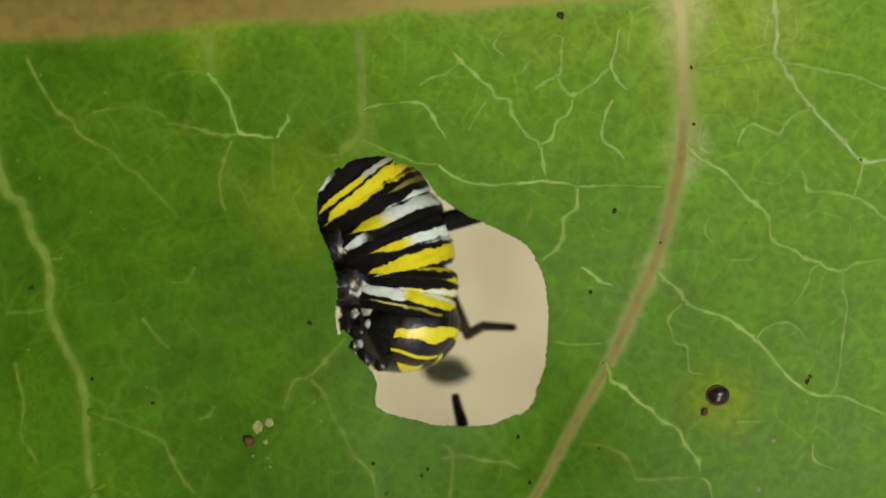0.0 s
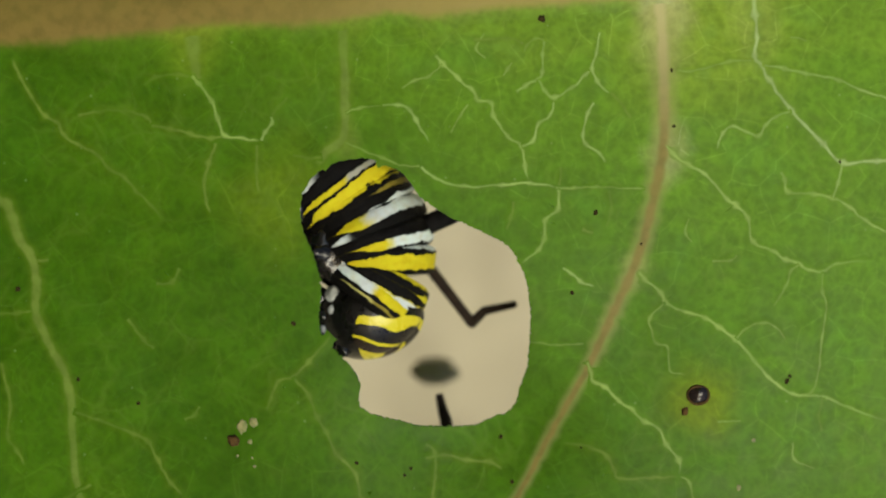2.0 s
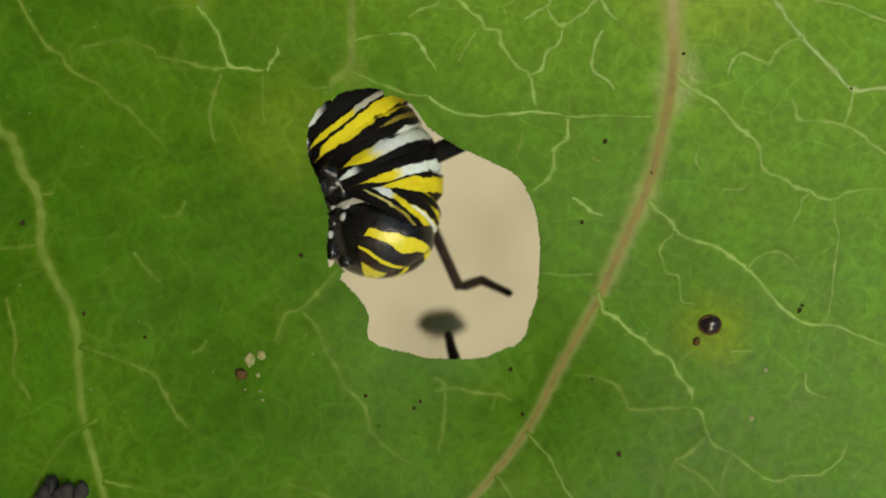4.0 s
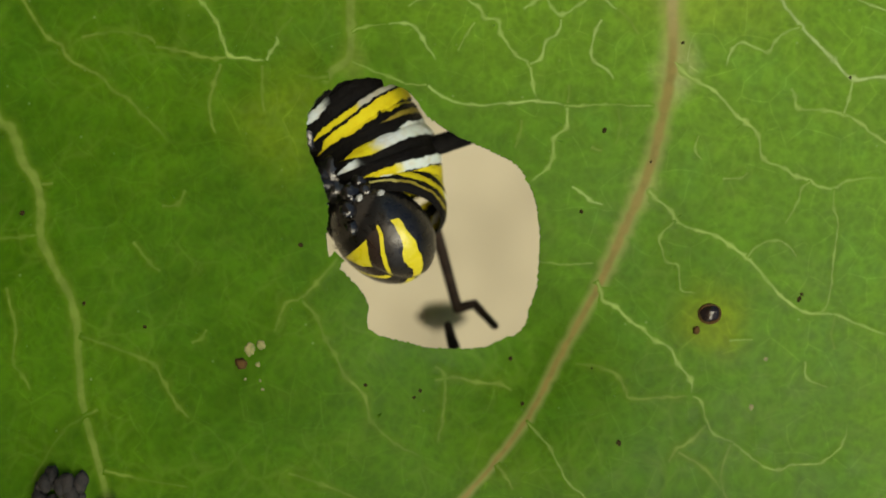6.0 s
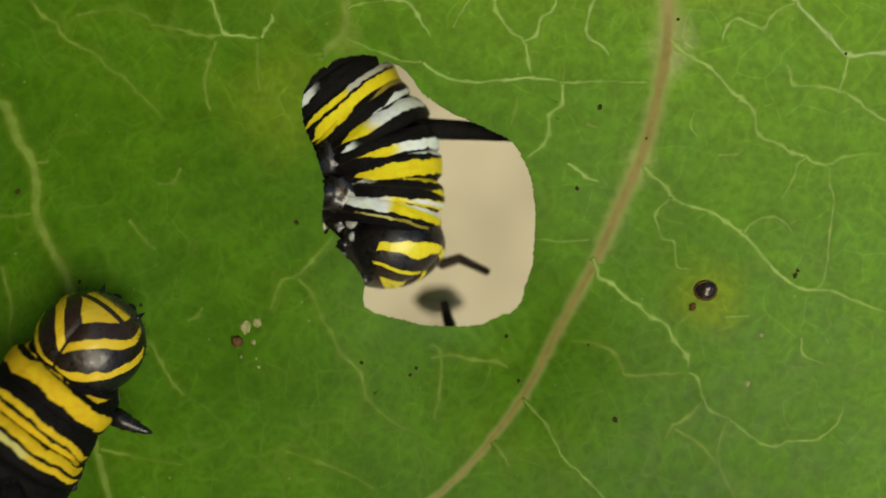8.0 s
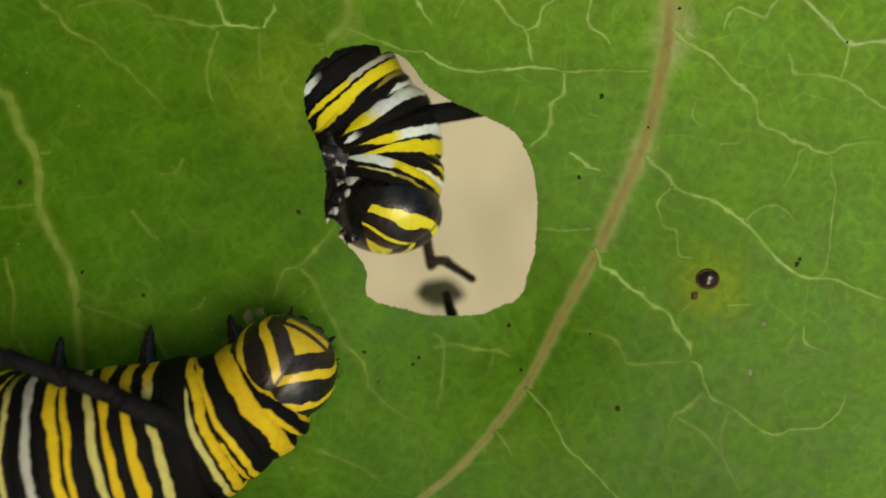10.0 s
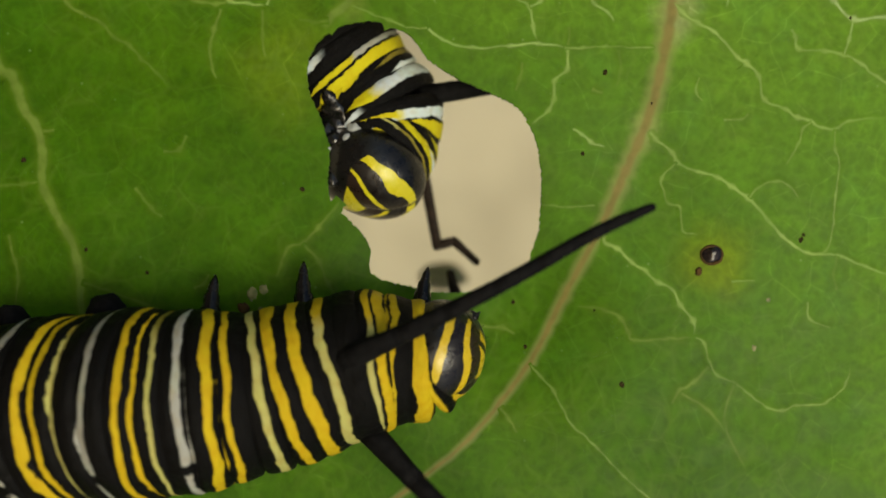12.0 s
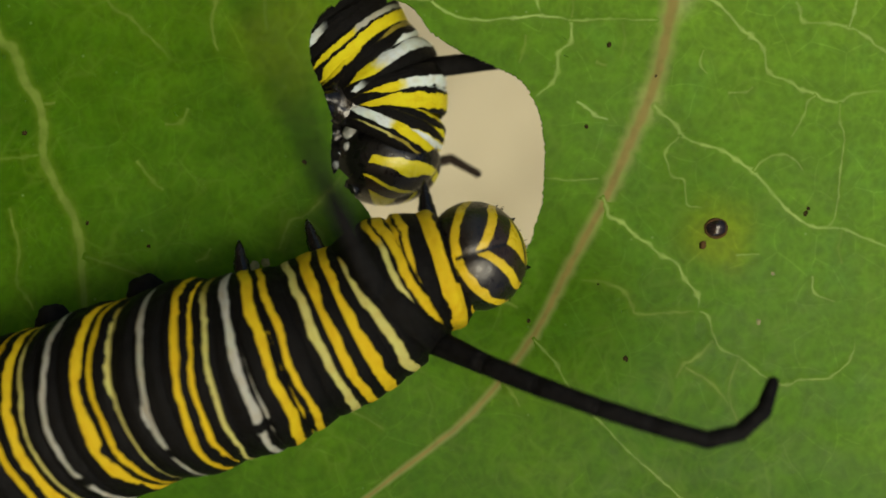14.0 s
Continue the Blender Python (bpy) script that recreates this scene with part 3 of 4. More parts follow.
    dull((156, 198), (200, 190), (245, 190), (283, 201), (294, 219))
    dull((290, 217), (325, 222), (362, 232), (400, 240), (424, 235))
    dull((408, 247), (396, 285), (387, 315), (390, 350), (400, 376))
    dull((482, 252), (482, 300), (487, 338))
    dull((278, 146), (300, 130), (340, 125), (368, 134))
    dull((508, 200), (522, 184), (537, 166))
    dull((600, 275), (574, 276), (544, 270))
    dull((1116, 159), (1135, 180), (1152, 207))
    dull((1112, 334), (1116, 372), (1107, 400))
    dull((1026, 292), (1023, 330))
    dull((1064, 404), (1084, 411))
    dull((942, 352), (936, 384), (928, 404))
    dull((870, 66), (930, 62), (966, 74))
    dull((1212, 945), (1260, 975), (1297, 1022))
    dull((890, 965), (906, 985), (922, 1012))
    dull((84, 460), (106, 458))
    dull((0, 556), (50, 553), (82, 549))
    dull((250, 562), (278, 600), (298, 618))
    dull((150, 730), (205, 748), (260, 770), (285, 785), (302, 817), (328, 858), (350, 880))
    dull((18, 640), (30, 690), (36, 720), (30, 775), (46, 800), (62, 830))
    dull((616, 592), (575, 640), (546, 667), (520, 675), (506, 708), (498, 728))
    dull((546, 667), (575, 700), (590, 740), (606, 766), (626, 806), (658, 840), (670, 885), (712, 926), (764, 952))
    dull((520, 975), (580, 995), (640, 1020), (684, 1048))
    dull((190, 970), (260, 985), (350, 1000))
    dull((184, 860), (120, 900), (60, 990))
    dull((1308, 930), (1290, 1000), (1325, 1080))
    dull((1500, 706), (1492, 740), (1500, 770))
    dull((300, 500), (330, 497), (344, 470))
    dull((350, 745), (370, 735), (378, 720))
    # the finest veins: an uneven honeycomb with gaps
    rnd, bm = random.Random(11), bmesh.new()
    uv = bm.loops.layers.uv.new("UVMap")
    side, knots = 42.0, {}

    def clear(p):
        ray = p - HOLE
        return ray.length > hole_radius(math.atan2(-ray.dot(DOWN), ray.dot(RIGHT)) % (2 * math.pi)) + 10 * STEP

    def knot(a, b):
        key = (round(a), round(b))
        if key not in knots:
            knots[key] = grid(a + rnd.uniform(-17, 17), b + rnd.uniform(-17, 17))
        return knots[key]

    for row in range(24):
        for column in range(34):
            a = -250 + column * side * math.sqrt(3) + (row % 2) * side * math.sqrt(3) / 2
            b = -20 + row * side * 1.5
            corners = [knot(a + side * math.sin(k * math.pi / 3), b - side * math.cos(k * math.pi / 3)) for k in range(4)]
            for p, q in zip(corners, corners[1:]):
                bow = RIGHT * rnd.uniform(-4, 4) * STEP + DOWN * rnd.uniform(-4, 4) * STEP
                if rnd.random() < 0.10:
                    q = p.lerp(q, 0.6)
                twig = [p.lerp(q, f) + bow * math.sin(math.pi * f) for f in (0, 0.2, 0.4, 0.6, 0.8, 1)]
                if rnd.random() < 0.88 and all(clear(w) for w in twig):
                    ridge(bm, uv, twig, 7.5, 6.5, 0.1, 6, 0.3)
    tagged(part("veinlet", bm, VEINLET, leaf), kind="stuff")
    # leaf stalk to a stem outside the view
    stalk = spline([grid(-1880, 158, 12), grid(-2250, 190, 40), grid(-2700, 300, 160)], 12)
    part("leaf_stalk", tube(stalk, [75 * STEP] * len(stalk), 12), STEM, leaf)
    return leaf


def build_plant_stem():
    line = spline([grid(-1900, 520, 260), grid(-2700, 380, 230), grid(-5500, 300, 160), Vector((grid(0, 250).x, 0.004, -0.31))], 24)
    bm = tube(line, [0.0032] * len(line), 16, 1.0, DOWN)
    return tagged(new("plant_stem", mesh_of("plant_stem", bm, STEM)), "green upright stem that carries the milkweed leaf", "stem")


build_leaf()
build_plant_stem()


# ---- caterpillars ----
def smooth(a, b, x):
    f = min(1.0, max(0.0, (x - a) / (b - a)))
    return f * f * (3 - 2 * f)


def body_ring(name, middle, length, radius, material, parent, belly=0.94, overlap=7.0, sides=44):
    """One ring of a body: local x towards the head, z along the back. Carries its place along the body and round it for the skin."""
    bm = bmesh.new()
    uv = bm.loops.layers.uv.new("UVMap")
    half, cuts, rows = length / 2 + overlap, 8, []
    for k in range(cuts + 1):
        x = half * (2 * k / cuts - 1)
        s = middle - x
        edge = max(0.0, abs(x) - length / 2 + 1.5) / (overlap + 1.5)
        r = radius(s) * (1 + 0.018 * math.cos(math.pi * x / length) - 0.07 * edge ** 1.5)
        row = []
        for j in range(sides + 1):
            v = 2 * j / sides - 1
            a = v * math.pi
            squash = belly if abs(v) > 0.5 else 1.0
            wrinkle = 1 + 0.010 * noise.noise(Vector((s * 0.05, 3 * math.sin(a), 3 * math.cos(a))))
            row.append((bm.verts.new(Vector((x, math.sin(a) * r * wrinkle, math.cos(a) * r * squash * wrinkle)) * STEP) if j < sides else row[0][0], s, v))
        rows.append(row)
    for r, q in zip(rows, rows[1:]):
        for j in range(sides):
            corners = (r[j], r[j + 1], q[j + 1], q[j])
            face = bm.faces.new([c[0] for c in corners])
            for loop, c in zip(face.loops, corners):
                loop[uv].uv = (c[1] / 2000, c[2])
    return part(name, bm, material, parent)


def add_leg(ring, side, length=68, root=20, back=0.0, spread=1.0, size=1.0):
    """A jointed, pointed leg on the flank of a ring."""
    start = Vector((back, side * 66 * size, -78 * size)) * STEP
    way = Vector((0.14, side * spread, -0.38)).normalized()
    line = [start + way * length * STEP * f + Vector((0.10 * length * STEP * f * f, 0, -0.08 * length * STEP * f * f)) for f in (0, 0.2, 0.38, 0.42, 0.62, 0.66, 0.85, 1.0)]
    radii = [root * k * STEP for k in (1.0, 0.97, 0.88, 0.74, 0.68, 0.54, 0.40, 0.10)]
    return part("leg", tube(line, radii, 12, 1.0, Vector((1, 0, 0.2))), LEG, ring, "glossy black pointed leg")


def build_head(parent, size, shell, squash=(0.86, 1.0, 0.98)):
    """Round head: local x is the face, z the crown, with a groove along the middle."""
    bm = ball(size, squash, 5, 0.012, 3.0, 2.0)
    for v in bm.verts:
        d = v.co.normalized()
        if d.z > -0.1:
            v.co *= 1 - 0.055 * math.exp(-(d.y / 0.09) ** 2) * smooth(-0.1, 0.5, d.z)
        v.co *= STEP
    head = part("head", bm, shell, parent, "glossy black head with yellow rings")
    for side in (-1, 1):
        bm = ball(size * 0.15, (1.0, 0.8, 0.9), 3, centre=(size * 0.30, side * size * 0.17, -size * 0.82))
        for v in bm.verts:
            v.co *= STEP
        part("mandible", bm, LEG, head, "black mandible")
        line = [Vector((0.40 + 0.06 * f, side * (0.42 + 0.05 * f), -0.72 - 0.13 * f)) * size * STEP for f in (0, 0.35, 0.4, 0.8, 0.85, 1.2)]
        part("antenna", tube(line, [k * size * STEP for k in (0.06, 0.055, 0.045, 0.04, 0.025, 0.015)], 8), LEG, head, "short black antenna")
        for k in range(5):
            a = 0.5 + 0.42 * k
            spot = Vector((math.cos(a) * 0.16 + 0.28, side * 0.72, math.sin(a) * 0.16 - 0.58)).normalized() * size * 0.89
            bm = ball(size * 0.024, (1, 1, 1), 2, centre=spot)
            for v in bm.verts:
                v.co *= STEP
            part("eye", bm, LEG, head, "tiny bead-like black eye")
    rnd, bm = random.Random(3), bmesh.new()
    for _ in range(46):
        way = Vector((rnd.uniform(-0.2, 0.9), rnd.uniform(-0.9, 0.9), rnd.uniform(-1.0, -0.2))).normalized()
        root = Vector([c * q for c, q in zip(way, squash)]) * size * 0.96
        tip = root + (way + Vector((0.1, 0, -0.3))).normalized() * rnd.uniform(5, 12)
        line = [root.lerp(tip, f) * STEP for f in (0, 0.5, 1)]
        hair = tube(line, [0.9 * STEP, 0.7 * STEP, 0.2 * STEP], 4)
        spare = bpy.data.meshes.new("hair")
        hair.to_mesh(spare)
        hair.free()
        bm.from_mesh(spare)
        bpy.data.meshes.remove(spare)
    tagged(part("bristle", bm, HORN, head), kind="stuff")
    return head


def build_filament(parent, lengths, radii, skin=HORN):
    """A soft horn in short links; each link points along its own x."""
    links = []
    for k, length in enumerate(lengths):
        n = 5
        line = [Vector((length * STEP * f / n, 0, 0)) for f in range(n + 1)]
        r0, r1 = radii[k], radii[k + 1]
        rr = [(r0 + (r1 - r0) * f / n) * STEP * (1 + 0.05 * noise.noise(Vector((k * 3.1 + f, 0.5, 0)))) for f in range(n + 1)]
        bm = tube(line, rr, 14, 1.0, Vector((0, 0, 1)))
        for x, r in ((0, rr[0]), (length * STEP, rr[-1])):
            cap = bmesh.ops.create_icosphere(bm, subdivisions=3, radius=r)
            bmesh.ops.translate(bm, verts=cap["verts"], vec=(x, 0, 0))
        links.append(part("filament_link", bm, skin, parent, "matt black filament"))
    return links


def facing(place, ahead, up):
    """A pose at place whose x points ahead and whose z is as near up as it can be."""
    ahead = Vector(ahead).normalized()
    up = Vector(up)
    up = (up - ahead * up.dot(ahead)).normalized()
    m = Matrix((ahead, up.cross(ahead), up)).transposed().to_4x4()
    m.translation = place
    return m


def between(rows, t):
    """The numbers of a table at a time, eased from row to row."""
    if t <= rows[0][0]:
        return rows[0][1:]
    for a, b in zip(rows, rows[1:]):
        if t <= b[0]:
            f = (t - a[0]) / (b[0] - a[0])
            return [x + (y - x) * f for x, y in zip(a[1:], b[1:])]
    return rows[-1][1:]


def along(line, s):
    """Place and direction, from tail to head, at the way s behind the first point of a line."""
    for p, q in zip(line, line[1:]):
        d = (q - p).length
        if s <= d or q is line[-1]:
            return p + (q - p) * (s / d), (p - q).normalized()
        s -= d


def near_radius(s):
    r = 80 + 24 * smooth(-34, 12, s) + 22 * smooth(20, 170, s) + 30 * smooth(170, 560, s) - 74 * smooth(1120, 1420, s)
    return r * (1 + 0.022 * math.cos(2 * math.pi * (s - 410) / 150))


def hind_radius(s):
    return (104 + 10 * smooth(0, 120, s) + 8 * smooth(150, 420, s) - 60 * smooth(900, 1150, s)) * (1 + 0.034 * math.cos(2 * math.pi * (s - 20) / 130))


FILAMENT = (105, 100, 95, 89, 82, 50, 50, 48)
FILAMENT_LEFT = (92, 87, 83, 77, 70, 42, 42, 40)
GIRTH = (22, 17.2, 15.8, 14.8, 14.2, 13.8, 13.2, 12.6, 10)
GIRTH_LEFT = (20, 16, 14, 12.6, 11.6, 10.8, 10, 9, 7)


def build_near():
    cat = tagged(new("caterpillar"), "monarch caterpillar with black, yellow and white bands crawling over the leaf", "caterpillar", "caterpillars")
    cat.location = grid(200, 1000, 0)
    rings = [(-15, body_ring("body_ring", -15, 30, near_radius, SKIN_NEAR, cat))]
    part("neck", ball(72 * STEP, (0.7, 1.0, 1.0), 3), HORN, rings[0][1], "black neck skin")
    for k in range(34):
        s = 21 + 42 * k
        rings.append((s, body_ring("body_ring", s, 42, near_radius, SKIN_NEAR, cat)))
    for s, ring in rings:
        for at, length, root, back in ((21, 70, 17, 12), (189, 88, 19, -38), (357, 88, 20, -48)):
            if s == at:
                for side in (-1, 1):
                    add_leg(ring, side, length, root, back, size=near_radius(s) / 104)
        if s in (651, 819, 987, 1113):
            for side in (-1, 1):
                bm = ball(32 * STEP, (1.1, 1.25, 1.1), 3, 0.2, s, 1.5, (0, side * 124 * STEP, -96 * STEP))
                part("proleg", bm, HORN, ring, "stubby black proleg")
    return cat, rings, build_head(cat, 92, HEAD), [build_filament(cat, FILAMENT, GIRTH), build_filament(cat, FILAMENT_LEFT, GIRTH_LEFT)]


def build_hind():
    cat = tagged(new("caterpillar"), "monarch caterpillar feeding on the bitten edge from behind the leaf", "caterpillar", "caterpillars")
    cat.location = grid(640, 440, 24)
    rings = []
    for k in range(28):
        s = 18 + 38 * k
        rings.append((s, body_ring("body_ring", s, 38, hind_radius, SKIN_HIND, cat, 1.14)))
    for k, (s, ring) in enumerate(rings):
        if k in (1, 4, 7):
            for side in (-1, 1):
                add_leg(ring, side, 62, 30, size=1.0)
                for x, y, z, size in ((4, 84, -72, 36), (-16, 70, -98, 26), (14, 66, -104, 22)):
                    bm = ball(size * STEP, (1.1, 0.7, 1.0), 3, 0.42, k * 2.1 + x, 2.8, Vector((x, side * y, z)) * STEP)
                    part("leg_base", bm, CHITIN, ring, "glossy black wrinkled leg base")
            for x, z, size in ((10, -40, 34), (-10, -54, 22)):
                bm = ball(size * STEP, (0.42, 0.30, 1.35), 3, 0.25, k * 1.3 + x, 1.6)
                bmesh.ops.rotate(bm, verts=bm.verts, matrix=pose(0, 0, 0, 0, 28 + x, 0).to_3x3())
                bmesh.ops.translate(bm, verts=bm.verts, vec=Vector((x, -98 - z * 0.1, z)) * STEP)
                part("pale_plate", bm, PLATE, ring, "greyish white plate above the leg")
    head = build_head(cat, 92, HEAD_HIND, (0.84, 1.0, 1.13))
    for k, (x, y, z, size) in enumerate(((-36, -66, -52, 18), (-6, -74, -58, 9), (22, -60, -82, 8), (48, -44, -78, 10))):
        part("pale_plate", ball(size * STEP, (1.0, 0.6, 0.75), 3, 0.35, k * 1.9, 1.7, Vector((x, y, z)) * STEP), PLATE, head, "greyish white cheek plate")
    for k, (x, y, z, size) in enumerate(((44, -42, -82, 16), (10, -44, -96, 19), (-24, -46, -94, 22), (60, -32, -56, 13), (-4, -58, -80, 14), (-46, -54, -84, 20))):
        part("palp", ball(size * STEP, (1.15, 0.7, 1.0), 3, 0.38, k * 2.3, 2.6, Vector((x, y, z)) * STEP), CHITIN, head, "glossy black mouth part")
    return cat, rings, head, build_filament(cat, (150, 150, 100), (20, 17, 15, 14)), build_filament(cat, (200, 34, 60), (11.5, 10, 9, 7.5), DRY)


CRAWLER, FEEDER = build_near(), build_hind()


# ---- small things on and behind the leaf ----
BEAD = plain_material("dark_resin", (0.008, 0.006, 0.006), (0.02, 0.013, 0.011), 0.06, gloss=0.35)
SCAB = plain_material("brown_scab", (0.038, 0.024, 0.008), (0.08, 0.046, 0.014), 0.7, gloss=0.1)
FRASS = plain_material("black_frass", (0.006, 0.006, 0.006), (0.030, 0.026, 0.024), 0.8, bump=1.0)
SPECK = plain_material("dark_speck", (0.018, 0.016, 0.006), (0.045, 0.036, 0.012), 0.85, gloss=0.03)
HUSK = plain_material("pale_husk", (0.10, 0.135, 0.03), (0.24, 0.22, 0.09), 0.6)


BUD = plain_material("brown_bud", (0.30, 0.255, 0.18), (0.44, 0.375, 0.27), 0.8, gloss=0.1)


def on_leaf(a, b, lift=0.0):
    p = grid(a, b)
    p.y = blade_depth(p.x, p.z) - lift * STEP
    return p


def build_bead():
    ob = tagged(new("resin_drop"), "round glossy dark drop ringed with brown on the leaf", "drop")
    ob.location = on_leaf(1272, 701)
    part("drop", ball(16.5 * STEP, (0.92, 0.6, 1.12), 4, 0.22, 1.0, 1.4), BEAD, ob)
    line = [Vector((math.cos(a) * 16, -1.0, math.sin(a) * 18.5)) * STEP * (1 + 0.06 * noise.noise(Vector((math.cos(a), math.sin(a), 4)) * 2))
            for a in [2 * math.pi * k / 40 for k in range(41)]]
    part("scab_ring", tube(line, [2.8 * STEP] * 41, 8), SCAB, ob, "brown corky rim")
    return ob


def build_speck(name, label, category, material, a, b, size, seed, flat=0.5, group=""):
    bm = ball(size * STEP, (1.15, flat, 0.95), 3, 0.55, seed, 1.8)
    ob = tagged(new(name, mesh_of(name, bm, material)), label, category, group)
    ob.location = on_leaf(a, b, size * flat * 0.2)
    ob.rotation_euler = (0, seed * 1.7, 0)
    return ob


build_bead()
build_speck("scab", "small reddish brown scab on the leaf", "scab", SCAB, 1248, 730, 6.5, 2.1)
build_speck("scab", "small reddish brown scab on the leaf", "scab", SCAB, 440, 781, 9.5, 3.3)
# flat stains on the blade, built as very thin grains
for k, (a, b, size) in enumerate(((1433, 677, 5.5), (1438, 668, 3.6), (1088, 374, 5.5), (992, 27, 8), (1224, 119, 4.5), (1228, 219, 4.5), (1046, 517, 4.5), (920, 780, 4.5),
                                  (548, 572, 5), (49, 510, 5.5), (660, 822, 4), (756, 835, 4), (1064, 796, 3.5), (1108, 928, 6), (268, 715, 4), (160, 672, 4), (1170, 430, 4),
                                  (940, 860, 4.5), (745, 846, 4), (1530, 282, 4))):
    build_speck("stain_spot", "tiny flat dark brown stain on the leaf", "frass", SPECK, a, b, 0.78 * size, k * 0.83 + 0.4, 0.25, "grains on the leaf")
for k, (a, b, size) in enumerate(((455, 757, 11), (476, 748, 9), (470, 783, 5), (447, 809, 3), (474, 812, 3), (478, 827, 3), (1372, 783, 4), (1345, 868, 5))):
    build_speck("pale_flake", "pale dry flake of skin on the leaf", "flake", HUSK, a, b, 0.85 * size, k * 1.31 + 0.2, 0.10, "flakes on the leaf")


def build_clump():
    ob = tagged(new("frass_and_shadow"), "dark crumbly clump of frass stuck on the leaf, widened for a filament shadow", "frass")
    ob.location = on_leaf(116, 1004)
    rnd = random.Random(5)
    # spread wider than the frass, to darken where the filament's shadow falls
    for k in range(18):
        place = Vector((rnd.uniform(-26, 30), -rnd.uniform(4, 22), rnd.uniform(-38, 38))) * STEP
        part("crumb", ball(rnd.uniform(9, 17) * STEP, (1.2, 0.9, 0.8), 2, 0.4, k * 1.7, 2.0, place), FRASS, ob)
    return ob


build_clump()


def build_twig():
    """An unidentified thin dark stick behind the leaf; its unseen run from the wall is added."""
    line = spline([grid(807, 723, 220), grid(814, 755, 222), grid(824, 800, 226), grid(850, 1000, 300), grid(850, 1700, 2500), grid(900, 2200, 9650)], 60)
    radii = [STEP * (7.5 + 0.2 * k) for k in range(len(line))]
    radii[0] = 4 * STEP
    return tagged(new("dark_stick", mesh_of("dark_stick", tube(line, radii, 12), DRY)), "thin dark stick behind the leaf, with an added run from the wall", "shoot")


def build_bud():
    """An unidentified blob, built as a bud on an added twig that reaches out of the wall behind."""
    ob = tagged(new("blob_on_twig"), "unidentified brown blob on an added twig in front of the wall", "twig")
    tip = grid(793, 752, 950)
    ob.location = tip
    part("bud", ball(45 * STEP, (0.80, 0.8, 1.35), 4, 0.2, 2.0, 1.5), BUD, ob, "rounded blob taken as a bud")
    # the twig follows the camera's sight line, so the blob covers it
    away = (tip - Vector((0, -REACH, 0))).normalized()
    end = away * ((0.245 - tip.y) / away.y)
    line = [end * (k / 10) + Vector((0, 0, -0.0006 * math.sin(math.pi * k / 10))) for k in range(11)]
    part("twig", tube(line, [(7 + 0.6 * k) * STEP for k in range(11)], 8, 1.0, Vector((0, 0, 1))), BUD, ob)
    return ob


build_twig()
build_bud()


# ---- what moves ----
# places and bearings in these tables are fitted to the camera's view
# seconds; middle of the head, on the grid
NEAR_HEAD = [
    (0, -620, 1150), (4.5, -470, 1040), (5.5, -330, 960), (6.1, -230, 900), (6.5, 2, 788), (6.8, 20, 760), (7, 76, 782), (7.2, 112, 821), (7.5, 207, 889),
    (7.8, 224, 822), (8, 214, 771), (8.2, 292, 790), (9.2, 410, 850), (10.3, 553, 810), (10.5, 534, 757), (10.7, 590, 730), (11, 664, 756),
    (11.5, 751, 774), (12, 783, 856), (12.5, 809, 824), (13, 824, 761), (13.5, 815, 717), (14, 845, 741),
]
# the ways along the body whose places are given below, and their places, seconds first
KNOTS = (16, 106, 192, 312, 427, 577)
NEAR_BODY_EARLY = [
    (0, -689, 1210, -764, 1274, -831, 1332, -927, 1425, -1017, 1518, -1134, 1639), (5.5, -401, 1018, -445, 1103, -492, 1179, -567, 1290, -637, 1398, -727, 1540),
    (6.1, -300, 962, -331, 1050, -376, 1127, -452, 1238, -522, 1346, -612, 1488), (6.5, -74, 846, -110, 933, -153, 1010, -227, 1123, -295, 1232, -383, 1375),
    (7, 18, 853, -36, 931, -87, 1004, -164, 1115, -236, 1221, -329, 1361), (7.5, 130, 929, 53, 986, -19, 1039, -128, 1117, -231, 1195, -364, 1298),
    (8, 163, 845, 102, 922, 46, 990, -42, 1092, -124, 1191, -230, 1322),
]
NEAR_BODY_MIDDLE = [
    (8.2, 227, 857, 154, 922, 88, 981, -11, 1071, -104, 1160, -225, 1277), (9.2, 351, 901, 279, 965, 198, 1000, 88, 1030, -10, 1060, -130, 1100),
    (10.3, 512, 868, 432, 906, 372, 918, 277, 940, 195, 954, 110, 962), (10.5, 514, 848, 436, 891, 378, 906, 283, 932, 203, 946, 118, 954),
    (10.7, 552, 832, 468, 882, 412, 900, 318, 937, 232, 953, 141, 960), (11, 625, 822, 527, 880, 473, 899, 373, 945, 274, 964, 176, 972),
]
NEAR_BODY_LATE = [
    (11.5, 727, 815, 636, 846, 581, 866, 479, 905, 374, 932, 267, 942), (12, 750, 869, 680, 868, 615, 881, 503, 912, 389, 924, 284, 929),
    (12.5, 769, 826, 690, 843, 631, 873, 516, 916, 401, 933, 300, 948), (13, 770, 778, 708, 809, 641, 833, 530, 872, 414, 905, 313, 918),
    (13.5, 773, 735, 725, 782, 664, 818, 568, 880, 456, 907, 354, 930), (14, 783, 764, 721, 784, 674, 824, 586, 868, 480, 908, 377, 931),
]
